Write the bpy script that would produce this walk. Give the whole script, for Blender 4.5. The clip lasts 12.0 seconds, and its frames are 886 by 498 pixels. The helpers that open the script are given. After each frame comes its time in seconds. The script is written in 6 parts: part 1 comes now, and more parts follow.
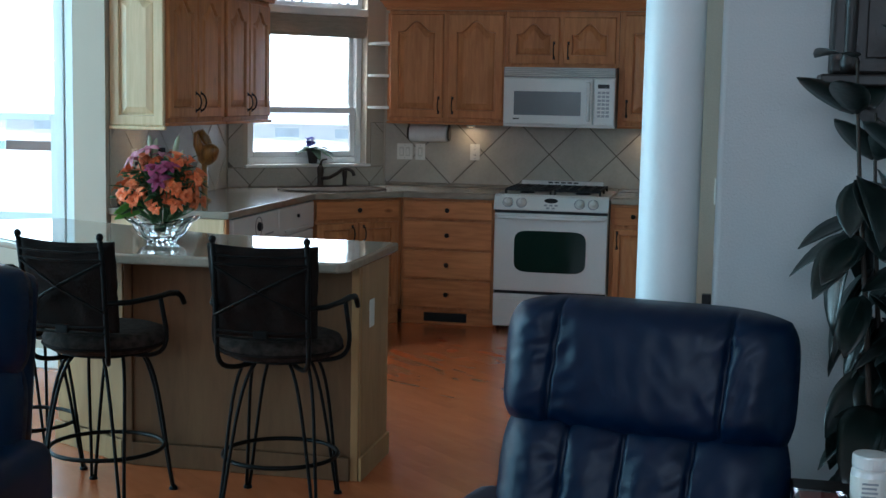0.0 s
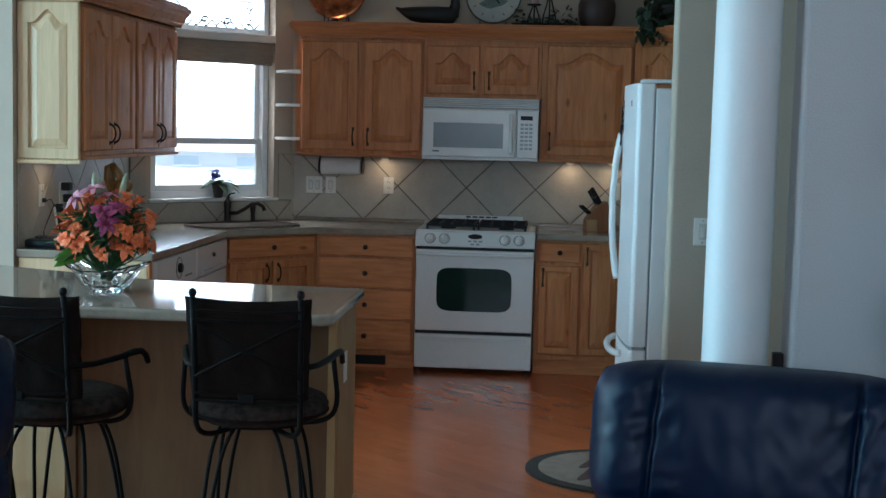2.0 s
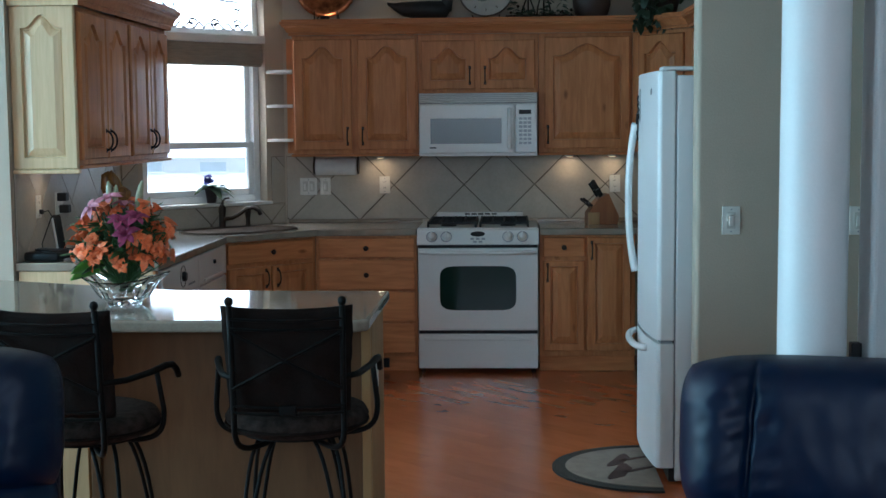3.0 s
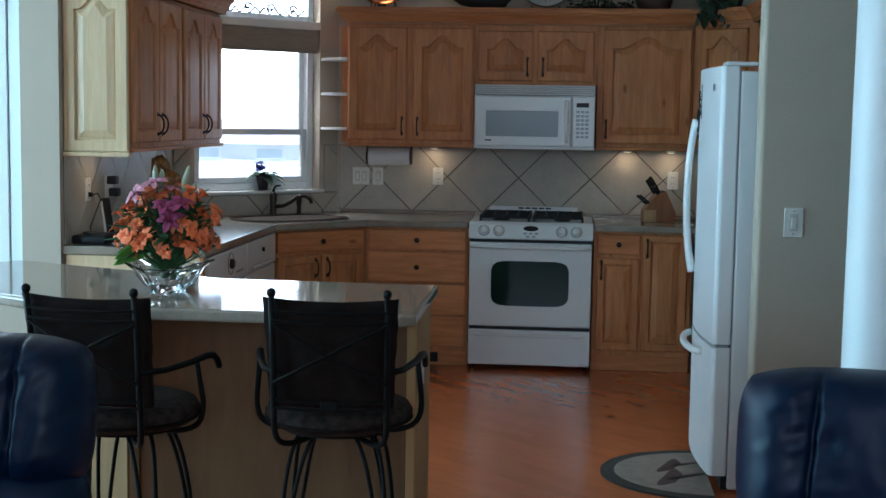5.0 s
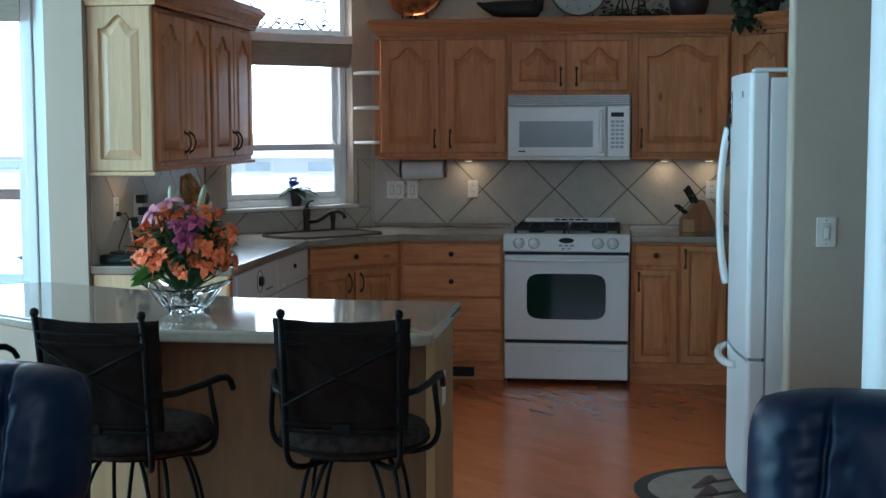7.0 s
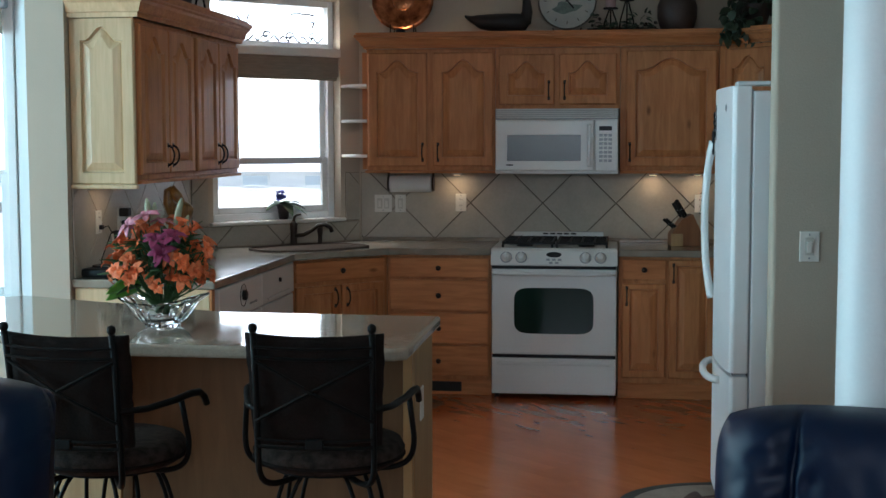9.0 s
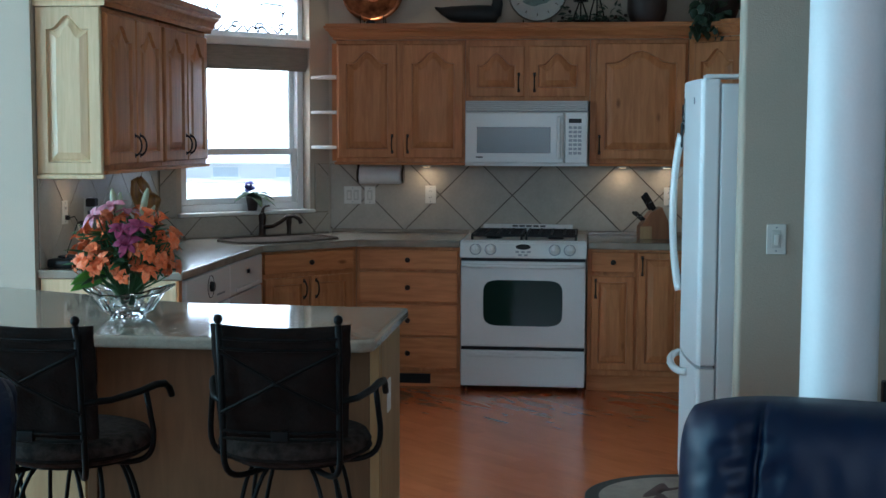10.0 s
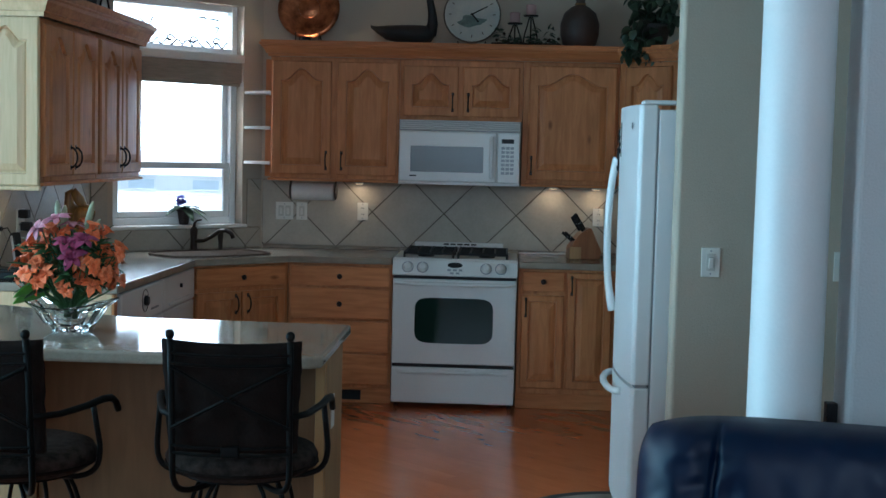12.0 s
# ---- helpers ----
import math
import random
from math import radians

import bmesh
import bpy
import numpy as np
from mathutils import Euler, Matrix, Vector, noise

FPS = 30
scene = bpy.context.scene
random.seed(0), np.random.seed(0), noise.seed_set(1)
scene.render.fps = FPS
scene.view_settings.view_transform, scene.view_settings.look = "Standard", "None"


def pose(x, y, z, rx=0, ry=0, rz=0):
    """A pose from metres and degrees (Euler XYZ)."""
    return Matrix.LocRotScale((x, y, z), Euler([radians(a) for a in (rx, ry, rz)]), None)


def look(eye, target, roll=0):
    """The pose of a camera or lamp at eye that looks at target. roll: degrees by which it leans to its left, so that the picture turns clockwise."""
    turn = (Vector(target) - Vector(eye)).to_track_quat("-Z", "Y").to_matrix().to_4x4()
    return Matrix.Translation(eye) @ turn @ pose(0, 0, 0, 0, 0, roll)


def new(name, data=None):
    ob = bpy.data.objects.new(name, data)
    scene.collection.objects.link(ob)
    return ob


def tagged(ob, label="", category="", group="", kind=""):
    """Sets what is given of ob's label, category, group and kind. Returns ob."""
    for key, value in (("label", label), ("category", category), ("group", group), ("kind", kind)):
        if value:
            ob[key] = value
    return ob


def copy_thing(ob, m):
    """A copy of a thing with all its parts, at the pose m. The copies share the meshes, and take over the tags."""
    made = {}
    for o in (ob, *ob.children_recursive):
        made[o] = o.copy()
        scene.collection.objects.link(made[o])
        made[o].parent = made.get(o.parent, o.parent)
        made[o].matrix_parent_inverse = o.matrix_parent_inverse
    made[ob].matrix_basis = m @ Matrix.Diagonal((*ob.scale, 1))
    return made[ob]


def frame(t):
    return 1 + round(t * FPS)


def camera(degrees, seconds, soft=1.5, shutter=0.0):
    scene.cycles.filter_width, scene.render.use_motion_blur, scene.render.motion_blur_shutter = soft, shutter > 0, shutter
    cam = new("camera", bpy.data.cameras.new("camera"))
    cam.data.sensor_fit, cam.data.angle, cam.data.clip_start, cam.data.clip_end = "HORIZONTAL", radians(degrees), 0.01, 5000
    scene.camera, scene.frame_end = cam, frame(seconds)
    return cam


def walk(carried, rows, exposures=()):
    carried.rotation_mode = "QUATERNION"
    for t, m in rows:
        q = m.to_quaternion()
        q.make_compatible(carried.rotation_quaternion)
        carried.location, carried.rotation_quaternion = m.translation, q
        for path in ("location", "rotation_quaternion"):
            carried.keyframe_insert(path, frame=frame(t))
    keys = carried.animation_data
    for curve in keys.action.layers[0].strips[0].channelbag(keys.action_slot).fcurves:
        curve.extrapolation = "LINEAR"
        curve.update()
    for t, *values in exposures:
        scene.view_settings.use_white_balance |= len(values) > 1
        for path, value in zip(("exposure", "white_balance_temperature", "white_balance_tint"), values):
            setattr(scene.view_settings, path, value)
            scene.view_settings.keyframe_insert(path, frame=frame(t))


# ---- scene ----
cam = camera(36.9, 12.0)
PATH = [
    (0, (1.099, -9.413, 1.546), (0.693, -7.468, 1.321), 1.1),
    (0.5, (0.866, -9.371, 1.553), (0.557, -7.41, 1.311), -0.8),
    (1, (0.721, -9.298, 1.554), (0.473, -7.326, 1.335), 0.4),
    (1.5, (0.572, -9.172, 1.563), (0.334, -7.193, 1.402), -0.4),
    (2, (0.462, -9.099, 1.573), (0.305, -7.113, 1.391), 1.4),
    (2.5, (0.275, -9.01, 1.568), (0.171, -7.021, 1.388), -0.6),
    (4.5, (0.148, -8.904, 1.543), (0.039, -6.918, 1.338), 0.9),
    (5, (0.204, -8.827, 1.557), (0.023, -6.845, 1.36), 0.9),
    (5.5, (0.258, -8.78, 1.563), (0.058, -6.799, 1.381), 0.8),
    (6, (0.275, -8.761, 1.567), (0.046, -6.783, 1.383), 0.7),
    (6.5, (0.297, -8.745, 1.565), (0.039, -6.771, 1.38), 0.1),
    (7, (0.318, -8.722, 1.57), (0.055, -6.748, 1.388), -0.2),
    (9, (0.382, -8.674, 1.566), (0.121, -6.698, 1.405), -0.1),
    (9.5, (0.384, -8.67, 1.565), (0.144, -6.692, 1.396), -0.1),
    (10, (0.393, -8.661, 1.561), (0.175, -6.681, 1.389), 0.2),
    (10.5, (0.393, -8.661, 1.564), (0.196, -6.677, 1.401), 0.8),
    (11, (0.367, -8.667, 1.571), (0.18, -6.682, 1.42), 0.8),
    (11.5, (0.339, -8.69, 1.572), (0.189, -6.701, 1.432), 0.9),
    (12, (0.292, -8.728, 1.573), (0.201, -6.735, 1.427), 1.4),
]
walk(cam, [(t, look(eye, target, roll)) for t, eye, target, roll in PATH], exposures=[(0, 0.05, 5250, 4), (7.2, 0.05, 5150, 4), (9.0, -0.05, 5700, 7), (10.0, 0.05, 5100, 3), (12, 0.05, 5050, 2)])
world = bpy.data.worlds.new("sky")
scene.world = world
world.use_nodes = True
wn = world.node_tree.nodes
sky = wn.new("ShaderNodeTexSky")
sky.sky_type = 'NISHITA'
sky.sun_disc = False
sky.sun_elevation = radians(50)
sky.sun_rotation = radians(155)
wn["Background"].inputs["Strength"].default_value = 0.15
world.node_tree.links.new(sky.outputs[0], wn["Background"].inputs["Color"])
sun_data = bpy.data.lights.new("sun", 'SUN')
sun_data.energy, sun_data.angle, sun_data.color = 5.0, radians(0.5), (1.0, 0.95, 0.88)
sun = new("sun", sun_data)
sun.matrix_world = look((7, -15, 22), (0, 0, 0))


def window_light(name, place, target, wide, high, power, color):
    data = bpy.data.lights.new(name, 'AREA')
    data.shape, data.size, data.size_y, data.energy, data.color = 'RECTANGLE', wide, high, power, color
    ob = new(name, data)
    ob.matrix_world = look(place, target)
    return ob


# daylight through the openings: nook doors, living room side window, living room end window; added out-of-view warm
# lamp for the sky above the sink window
window_light("nook_door_light", (-6.45, -4.15, 1.75), (0, -3.3, 1.1), 2.4, 1.7, 205, (0.66, 0.94, 1.0))
window_light("living_side_light", (-6.45, -7.3, 1.55), (0, -6.2, 1.2), 2.4, 1.9, 168, (0.54, 0.90, 1.0))
window_light("living_window_light", (0.6, -12.9, 2.35), (0.6, 0, 1.6), 3.6, 1.2, 76, (0.90, 0.95, 1.0))
window_light("sink_sky_light", (-2.25, 0.05, 3.0), (-1.25, -1.0, 0.9), 1.2, 0.7, 95, (1.0, 0.94, 0.86))


# ---------------------------------------------------------------- materials
def material(name, color, rough=0.5, metal=0.0, spread=0.12, scale=6.0, fine=90.0, bump=0.02, stretch=(1, 1, 1),
             second=None, coat=0.0, glow=0.0, random_tone=0.0):
    m = bpy.data.materials.new(name)
    m.use_nodes = True
    nt = m.node_tree
    n, link = nt.nodes, nt.links.new
    b = n["Principled BSDF"]
    tc, mp = n.new("ShaderNodeTexCoord"), n.new("ShaderNodeMapping")
    mp.inputs["Scale"].default_value = stretch
    link(tc.outputs["Object"], mp.inputs["Vector"])
    big, small = n.new("ShaderNodeTexNoise"), n.new("ShaderNodeTexNoise")
    big.inputs["Scale"].default_value, small.inputs["Scale"].default_value = scale, fine
    big.inputs["Detail"].default_value, small.inputs["Detail"].default_value = 5, 3
    link(mp.outputs[0], big.inputs["Vector"])
    link(mp.outputs[0], small.inputs["Vector"])
    mix = n.new("ShaderNodeMix")
    mix.data_type, mix.blend_type = 'RGBA', 'MIX'
    dark = second or tuple(c * (1 - 2 * spread) for c in color)
    mix.inputs["A"].default_value = (*dark, 1)
    mix.inputs["B"].default_value = (*color, 1)
    ramp = n.new("ShaderNodeMapRange")
    ramp.inputs["From Min"].default_value, ramp.inputs["From Max"].default_value = 0.32, 0.62
    link(big.outputs["Fac"], ramp.inputs["Value"])
    link(ramp.outputs[0], mix.inputs["Factor"])
    grain = n.new("ShaderNodeMix")
    grain.data_type, grain.blend_type = 'RGBA', 'MULTIPLY'
    grain.inputs["Factor"].default_value = min(1.0, spread * 3)
    tone = n.new("ShaderNodeValToRGB")
    tone.color_ramp.elements[0].position, tone.color_ramp.elements[0].color = 0.3, (0.62, 0.62, 0.62, 1)
    tone.color_ramp.elements[1].position, tone.color_ramp.elements[1].color = 0.65, (1, 1, 1, 1)
    link(small.outputs["Fac"], tone.inputs[0])
    link(mix.outputs["Result"], grain.inputs["A"])
    link(tone.outputs[0], grain.inputs["B"])
    out = grain.outputs["Result"]
    if random_tone:
        info, hsv = n.new("ShaderNodeObjectInfo"), n.new("ShaderNodeHueSaturation")
        mr = n.new("ShaderNodeMapRange")
        mr.inputs["To Min"].default_value, mr.inputs["To Max"].default_value = 1 - random_tone, 1 + random_tone
        link(info.outputs["Random"], mr.inputs["Value"])
        link(mr.outputs[0], hsv.inputs["Value"])
        link(out, hsv.inputs["Color"])
        out = hsv.outputs[0]
    link(out, b.inputs["Base Color"])
    rr = n.new("ShaderNodeMapRange")
    rr.inputs["To Min"].default_value, rr.inputs["To Max"].default_value = max(0.02, rough * 0.85), min(1, rough * 1.15)
    link(big.outputs["Fac"], rr.inputs["Value"])
    link(rr.outputs[0], b.inputs["Roughness"])
    b.inputs["Metallic"].default_value = metal
    b.inputs["Coat Weight"].default_value = coat
    b.inputs["Coat Roughness"].default_value = 0.12
    if glow:
        b.inputs["Emission Color"].default_value = (*color, 1)
        b.inputs["Emission Strength"].default_value = glow
    if bump:
        bp = n.new("ShaderNodeBump")
        bp.inputs["Strength"].default_value, bp.inputs["Distance"].default_value = min(1, bump * 10), 0.004
        link(small.outputs["Fac"], bp.inputs["Height"])
        link(bp.outputs[0], b.inputs["Normal"])
    return m


def wood(name, light, dark, along, rough=0.38, knots=0.6, coat=0.25, tone=0.08, cross=7.0, relief=0.12):
    """Knotty wood: long grain streaks along one axis, small dark knots."""
    m = bpy.data.materials.new(name)
    m.use_nodes = True
    n, link = m.node_tree.nodes, m.node_tree.links.new
    b = n["Principled BSDF"]
    tc, mp = n.new("ShaderNodeTexCoord"), n.new("ShaderNodeMapping")
    mp.inputs["Scale"].default_value = (0.5, cross, cross) if along == 3 else tuple(0.5 if i == along else cross for i in range(3))
    info = n.new("ShaderNodeNewGeometry" if along == 3 else "ShaderNodeObjectInfo")
    seed = info.outputs["Random Per Island" if along == 3 else "Random"]
    shift = n.new("ShaderNodeVectorMath")
    shift.operation = 'MULTIPLY_ADD'
    shift.inputs[1].default_value = (7.3, 11.1, 5.7)
    link(seed, shift.inputs[0])
    link(tc.outputs["Object"], shift.inputs[2])
    if along == 3:
        spin = n.new("ShaderNodeVectorRotate")
        spin.rotation_type = 'Z_AXIS'
        spin.inputs["Angle"].default_value = radians(45)
        link(shift.outputs[0], spin.inputs["Vector"])
        link(spin.outputs[0], mp.inputs["Vector"])
    else:
        link(shift.outputs[0], mp.inputs["Vector"])
    g1, g2, g3 = (n.new("ShaderNodeTexNoise") for _ in range(3))
    for g, s, d, w in ((g1, 1.3, 4, 1.2), (g2, 9.0, 6, 0.6), (g3, 40.0, 3, 0.2)):
        g.inputs["Scale"].default_value, g.inputs["Detail"].default_value, g.inputs["Distortion"].default_value = s, d, w
        link(mp.outputs[0], g.inputs["Vector"])
    r = n.new("ShaderNodeValToRGB")
    r.color_ramp.elements[0].position, r.color_ramp.elements[0].color = 0.30, (*dark, 1)
    r.color_ramp.elements[1].position, r.color_ramp.elements[1].color = 0.66, (*light, 1)
    add = n.new("ShaderNodeMath")
    add.operation = 'MULTIPLY_ADD'
    add.inputs[1].default_value = 0.55
    link(g2.outputs["Fac"], add.inputs[0])
    half = n.new("ShaderNodeMath")
    half.operation = 'MULTIPLY'
    half.inputs[1].default_value = 0.45
    link(g1.outputs["Fac"], half.inputs[0])
    link(half.outputs[0], add.inputs[2])
    link(add.outputs[0], r.inputs[0])
    kmap, kn = n.new("ShaderNodeMapping"), n.new("ShaderNodeTexVoronoi")
    kmap.inputs["Scale"].default_value = tuple(2.2 if i == along else 5.0 for i in range(3))
    link(shift.outputs[0], kmap.inputs["Vector"])
    link(kmap.outputs[0], kn.inputs["Vector"])
    kn.inputs["Scale"].default_value = 1.0
    kr = n.new("ShaderNodeValToRGB")
    kr.color_ramp.elements[0].position, kr.color_ramp.elements[0].color = 0.03, (0.32, 0.26, 0.22, 1)
    kr.color_ramp.elements[1].position, kr.color_ramp.elements[1].color = 0.09, (1, 1, 1, 1)
    link(kn.outputs["Distance"], kr.inputs[0])
    mul = n.new("ShaderNodeMix")
    mul.data_type, mul.blend_type = 'RGBA', 'MULTIPLY'
    mul.inputs["Factor"].default_value = knots
    link(r.outputs[0], mul.inputs["A"])
    link(kr.outputs[0], mul.inputs["B"])
    hsv, mr = n.new("ShaderNodeHueSaturation"), n.new("ShaderNodeMapRange")
    mr.inputs["To Min"].default_value, mr.inputs["To Max"].default_value = 1 - tone, 1 + tone
    link(seed, mr.inputs["Value"])
    link(mr.outputs[0], hsv.inputs["Value"])
    link(mul.outputs["Result"], hsv.inputs["Color"])
    link(hsv.outputs[0], b.inputs["Base Color"])
    b.inputs["Roughness"].default_value = rough
    b.inputs["Coat Weight"].default_value, b.inputs["Coat Roughness"].default_value = coat, 0.2
    bp = n.new("ShaderNodeBump")
    bp.inputs["Strength"].default_value, bp.inputs["Distance"].default_value = relief, 0.002
    link(g3.outputs["Fac"], bp.inputs["Height"])
    link(bp.outputs[0], b.inputs["Normal"])
    return m


def glass(name, tint=(1, 1, 1), rough=0.0, ior=1.45):
    m = bpy.data.materials.new(name)
    m.use_nodes = True
    b = m.node_tree.nodes["Principled BSDF"]
    b.inputs["Base Color"].default_value = (*tint, 1)
    b.inputs["Roughness"].default_value, b.inputs["IOR"].default_value = rough, ior
    b.inputs["Transmission Weight"].default_value = 1.0
    return m


ALDER = wood("alder_upright", (0.62, 0.268, 0.102), (0.38, 0.142, 0.048), 2, cross=4.5, coat=0.0, rough=0.46, knots=0.85)
ALDER_H = wood("alder_lengthwise", (0.62, 0.255, 0.094), (0.38, 0.136, 0.044), 0, cross=4.5, coat=0.0, rough=0.5, knots=0.8)
# paler alder tone for the end faces of the left cabinet run
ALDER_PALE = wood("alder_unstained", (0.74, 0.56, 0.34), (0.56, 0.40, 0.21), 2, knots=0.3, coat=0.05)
# one island wood in two tones: shade and light put into the colour
ISLAND_SHADED = wood("island_panel_wood", (0.18, 0.095, 0.042), (0.12, 0.06, 0.026), 2, knots=0.25, cross=3.0, coat=0.0, rough=0.6)
ISLAND_LIT = wood("island_end_wood", (0.38, 0.225, 0.095), (0.28, 0.155, 0.062), 2, knots=0.2, cross=3.0, coat=0.0, rough=0.6)
PLANK = wood("plank_wood", (0.53, 0.142, 0.042), (0.42, 0.102, 0.030), 0, rough=0.24, knots=0.0, coat=0.45, tone=0.07, cross=1.3, relief=0.0)
PLANK_REST = wood("plank_wood_far", (0.53, 0.142, 0.042), (0.42, 0.102, 0.030), 3, rough=0.24, knots=0.0, coat=0.45, tone=0.07, cross=1.3, relief=0.0)
FLOOR_BASE = wood("floor_wood", (0.40, 0.11, 0.035), (0.30, 0.075, 0.024), 0, rough=0.3, knots=0.0)
BLOCK_WOOD = wood("block_wood", (0.52, 0.33, 0.16), (0.42, 0.24, 0.11), 2, knots=0.1)
REDWOOD = wood("block_dark_wood", (0.36, 0.15, 0.065), (0.24, 0.09, 0.04), 2, knots=0.1)
WALL = material("wall_paint", (0.50, 0.435, 0.345), 0.75, spread=0.03, scale=2.0, fine=160, bump=0.03)
WALL_COOL = material("wall_paint_pale", (0.52, 0.54, 0.54), 0.7, spread=0.02, scale=1.6, fine=150, bump=0.03)
COLUMN_PAINT = material("column_paint", (0.72, 0.76, 0.76), 0.45, spread=0.02, scale=2.0, fine=120, bump=0.01)
CEILING = material("ceiling_paint", (0.78, 0.77, 0.73), 0.85, spread=0.03, scale=2.5, fine=110, bump=0.05)
TRIM = material("trim_paint", (0.74, 0.73, 0.69), 0.4, spread=0.03, scale=3.0, fine=60, bump=0.0)
VINYL = material("window_vinyl", (0.78, 0.80, 0.80), 0.4, spread=0.02, scale=3.0, bump=0.0)
TILE = material("backsplash_tile", (0.47, 0.425, 0.35), 0.45, spread=0.07, scale=5.0, fine=55, bump=0.015, random_tone=0.05)
GROUT = material("grout", (0.15, 0.13, 0.105), 0.9, spread=0.06, scale=8, fine=120, bump=0.02)
STONE = material("counter_laminate", (0.34, 0.29, 0.23), 0.15, spread=0.09, scale=9, fine=230, bump=0.0, second=(0.27, 0.225, 0.175))
ISLAND_STONE = material("island_stone", (0.35, 0.30, 0.235), 0.07, spread=0.14, scale=38, fine=300, bump=0.0, second=(0.31, 0.26, 0.20))
ENAMEL = material("white_enamel", (0.74, 0.74, 0.72), 0.25, spread=0.02, scale=3, bump=0.0)
FRIDGE_SKIN = material("textured_white_steel", (0.76, 0.77, 0.77), 0.30, spread=0.02, scale=4, fine=400, bump=0.02)
PLASTIC = material("ivory_plastic", (0.76, 0.74, 0.68), 0.35, spread=0.02, scale=5, bump=0.0)
# green tint in the base colour stands for greenery reflected in the oven window
BLACK_GLASS = material("oven_glass", (0.012, 0.030, 0.024), 0.05, spread=0.02, scale=4, bump=0.0)
MW_MESH = material("microwave_mesh_window", (0.16, 0.175, 0.19), 0.2, spread=0.04, scale=200, fine=500, bump=0.0)
MW_GLASS = material("grey_trim", (0.34, 0.36, 0.38), 0.22, spread=0.04, scale=200, fine=500, bump=0.0)
BLACK = material("black_plastic", (0.018, 0.018, 0.019), 0.4, spread=0.05, scale=12, bump=0.01)
IRON = material("cast_iron", (0.02, 0.02, 0.021), 0.55, spread=0.08, scale=30, bump=0.03)
BRONZE = material("oil_rubbed_bronze", (0.045, 0.032, 0.025), 0.38, 0.7, spread=0.08, scale=20, bump=0.01)
STOOL_IRON = material("stool_iron", (0.006, 0.0055, 0.005), 0.5, 0.0, spread=0.08, scale=25, bump=0.01)
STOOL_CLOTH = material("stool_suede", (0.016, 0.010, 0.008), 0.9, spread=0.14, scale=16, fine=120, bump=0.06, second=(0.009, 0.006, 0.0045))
LEATHER = material("navy_leather", (0.0009, 0.0085, 0.031), 0.40, spread=0.06, scale=7, fine=420, bump=0.012)
LEATHER.node_tree.nodes["Principled BSDF"].inputs["Specular IOR Level"].default_value = 0.22
STOOL_CLOTH.node_tree.nodes["Principled BSDF"].inputs["Specular IOR Level"].default_value = 0.1
BLACK_GLASS.node_tree.nodes["Principled BSDF"].inputs["Specular IOR Level"].default_value = 0.22
STOOL_IRON.node_tree.nodes["Principled BSDF"].inputs["Specular IOR Level"].default_value = 0.12
# seat suede in lighter blotches: worn marks, with their sheen put into the colour
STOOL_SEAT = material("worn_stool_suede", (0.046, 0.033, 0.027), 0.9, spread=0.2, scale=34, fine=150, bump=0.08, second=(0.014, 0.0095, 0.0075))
STOOL_SEAT.node_tree.nodes["Principled BSDF"].inputs["Specular IOR Level"].default_value = 0.1
for m, level in ((WALL, 0.2), (WALL_COOL, 0.2), (BLACK, 0.2), (IRON, 0.25), (ISLAND_SHADED, 0.25), (ISLAND_LIT, 0.25), (ALDER, 0.30), (ALDER_H, 0.30)):
    m.node_tree.nodes["Principled BSDF"].inputs["Specular IOR Level"].default_value = level
LEAF_DARK = material("rubber_plant_leaf", (0.005, 0.012, 0.010), 0.36, spread=0.12, scale=10, fine=70, bump=0.02)
STEM = material("plant_stem", (0.035, 0.026, 0.018), 0.7, spread=0.12, scale=14, bump=0.04)
CARVED = material("carved_dark_wood", (0.014, 0.009, 0.007), 0.45, spread=0.12, scale=12, bump=0.03)
SHADE_CLOTH = material("woven_shade", (0.34, 0.29, 0.23), 0.9, spread=0.10, scale=10, fine=180, bump=0.06, stretch=(1, 1, 8))
PLASTIC_SHADE = material("ivory_plastic_shaded", (0.58, 0.56, 0.50), 0.4, spread=0.02, scale=5, bump=0.0)
PANE = glass("window_glass")
CRYSTAL = glass("cut_crystal", (0.97, 1.0, 1.0), 0.0, 1.52)


# ---------------------------------------------------------------- mesh helpers
def link_mesh(name, bm, mat, parent=None, label="", smooth=False):
    bmesh.ops.recalc_face_normals(bm, faces=bm.faces)
    me = bpy.data.meshes.new(name)
    bm.to_mesh(me)
    bm.free()
    me.materials.append(mat)
    if smooth:
        for p in me.polygons:
            p.use_smooth = True
    ob = new(name, me)
    if parent is not None:
        ob.parent = parent
    if label:
        ob["label"] = label
    return ob


def part(name, bm, mat, parent, label="", smooth=False):
    return link_mesh(name, bm, mat, parent, label, smooth)


def thing(name, label, category, place=(0, 0, 0), turn=0.0, group="", kind=""):
    ob = new(name)
    ob.matrix_world = pose(*place, 0, 0, turn)
    return tagged(ob, label, category, group, kind)


def box(x0, x1, y0, y1, z0, z1, bevel=0.0, bm=None, segments=2):
    one = bmesh.new()
    v = bmesh.ops.create_cube(one, size=1)["verts"]
    bmesh.ops.scale(one, vec=(x1 - x0, y1 - y0, z1 - z0), verts=v)
    bmesh.ops.translate(one, vec=((x0 + x1) / 2, (y0 + y1) / 2, (z0 + z1) / 2), verts=v)
    if bevel:
        bmesh.ops.bevel(one, geom=one.edges[:], offset=bevel, segments=segments, profile=0.5, affect='EDGES')
    return merge(bm, one)


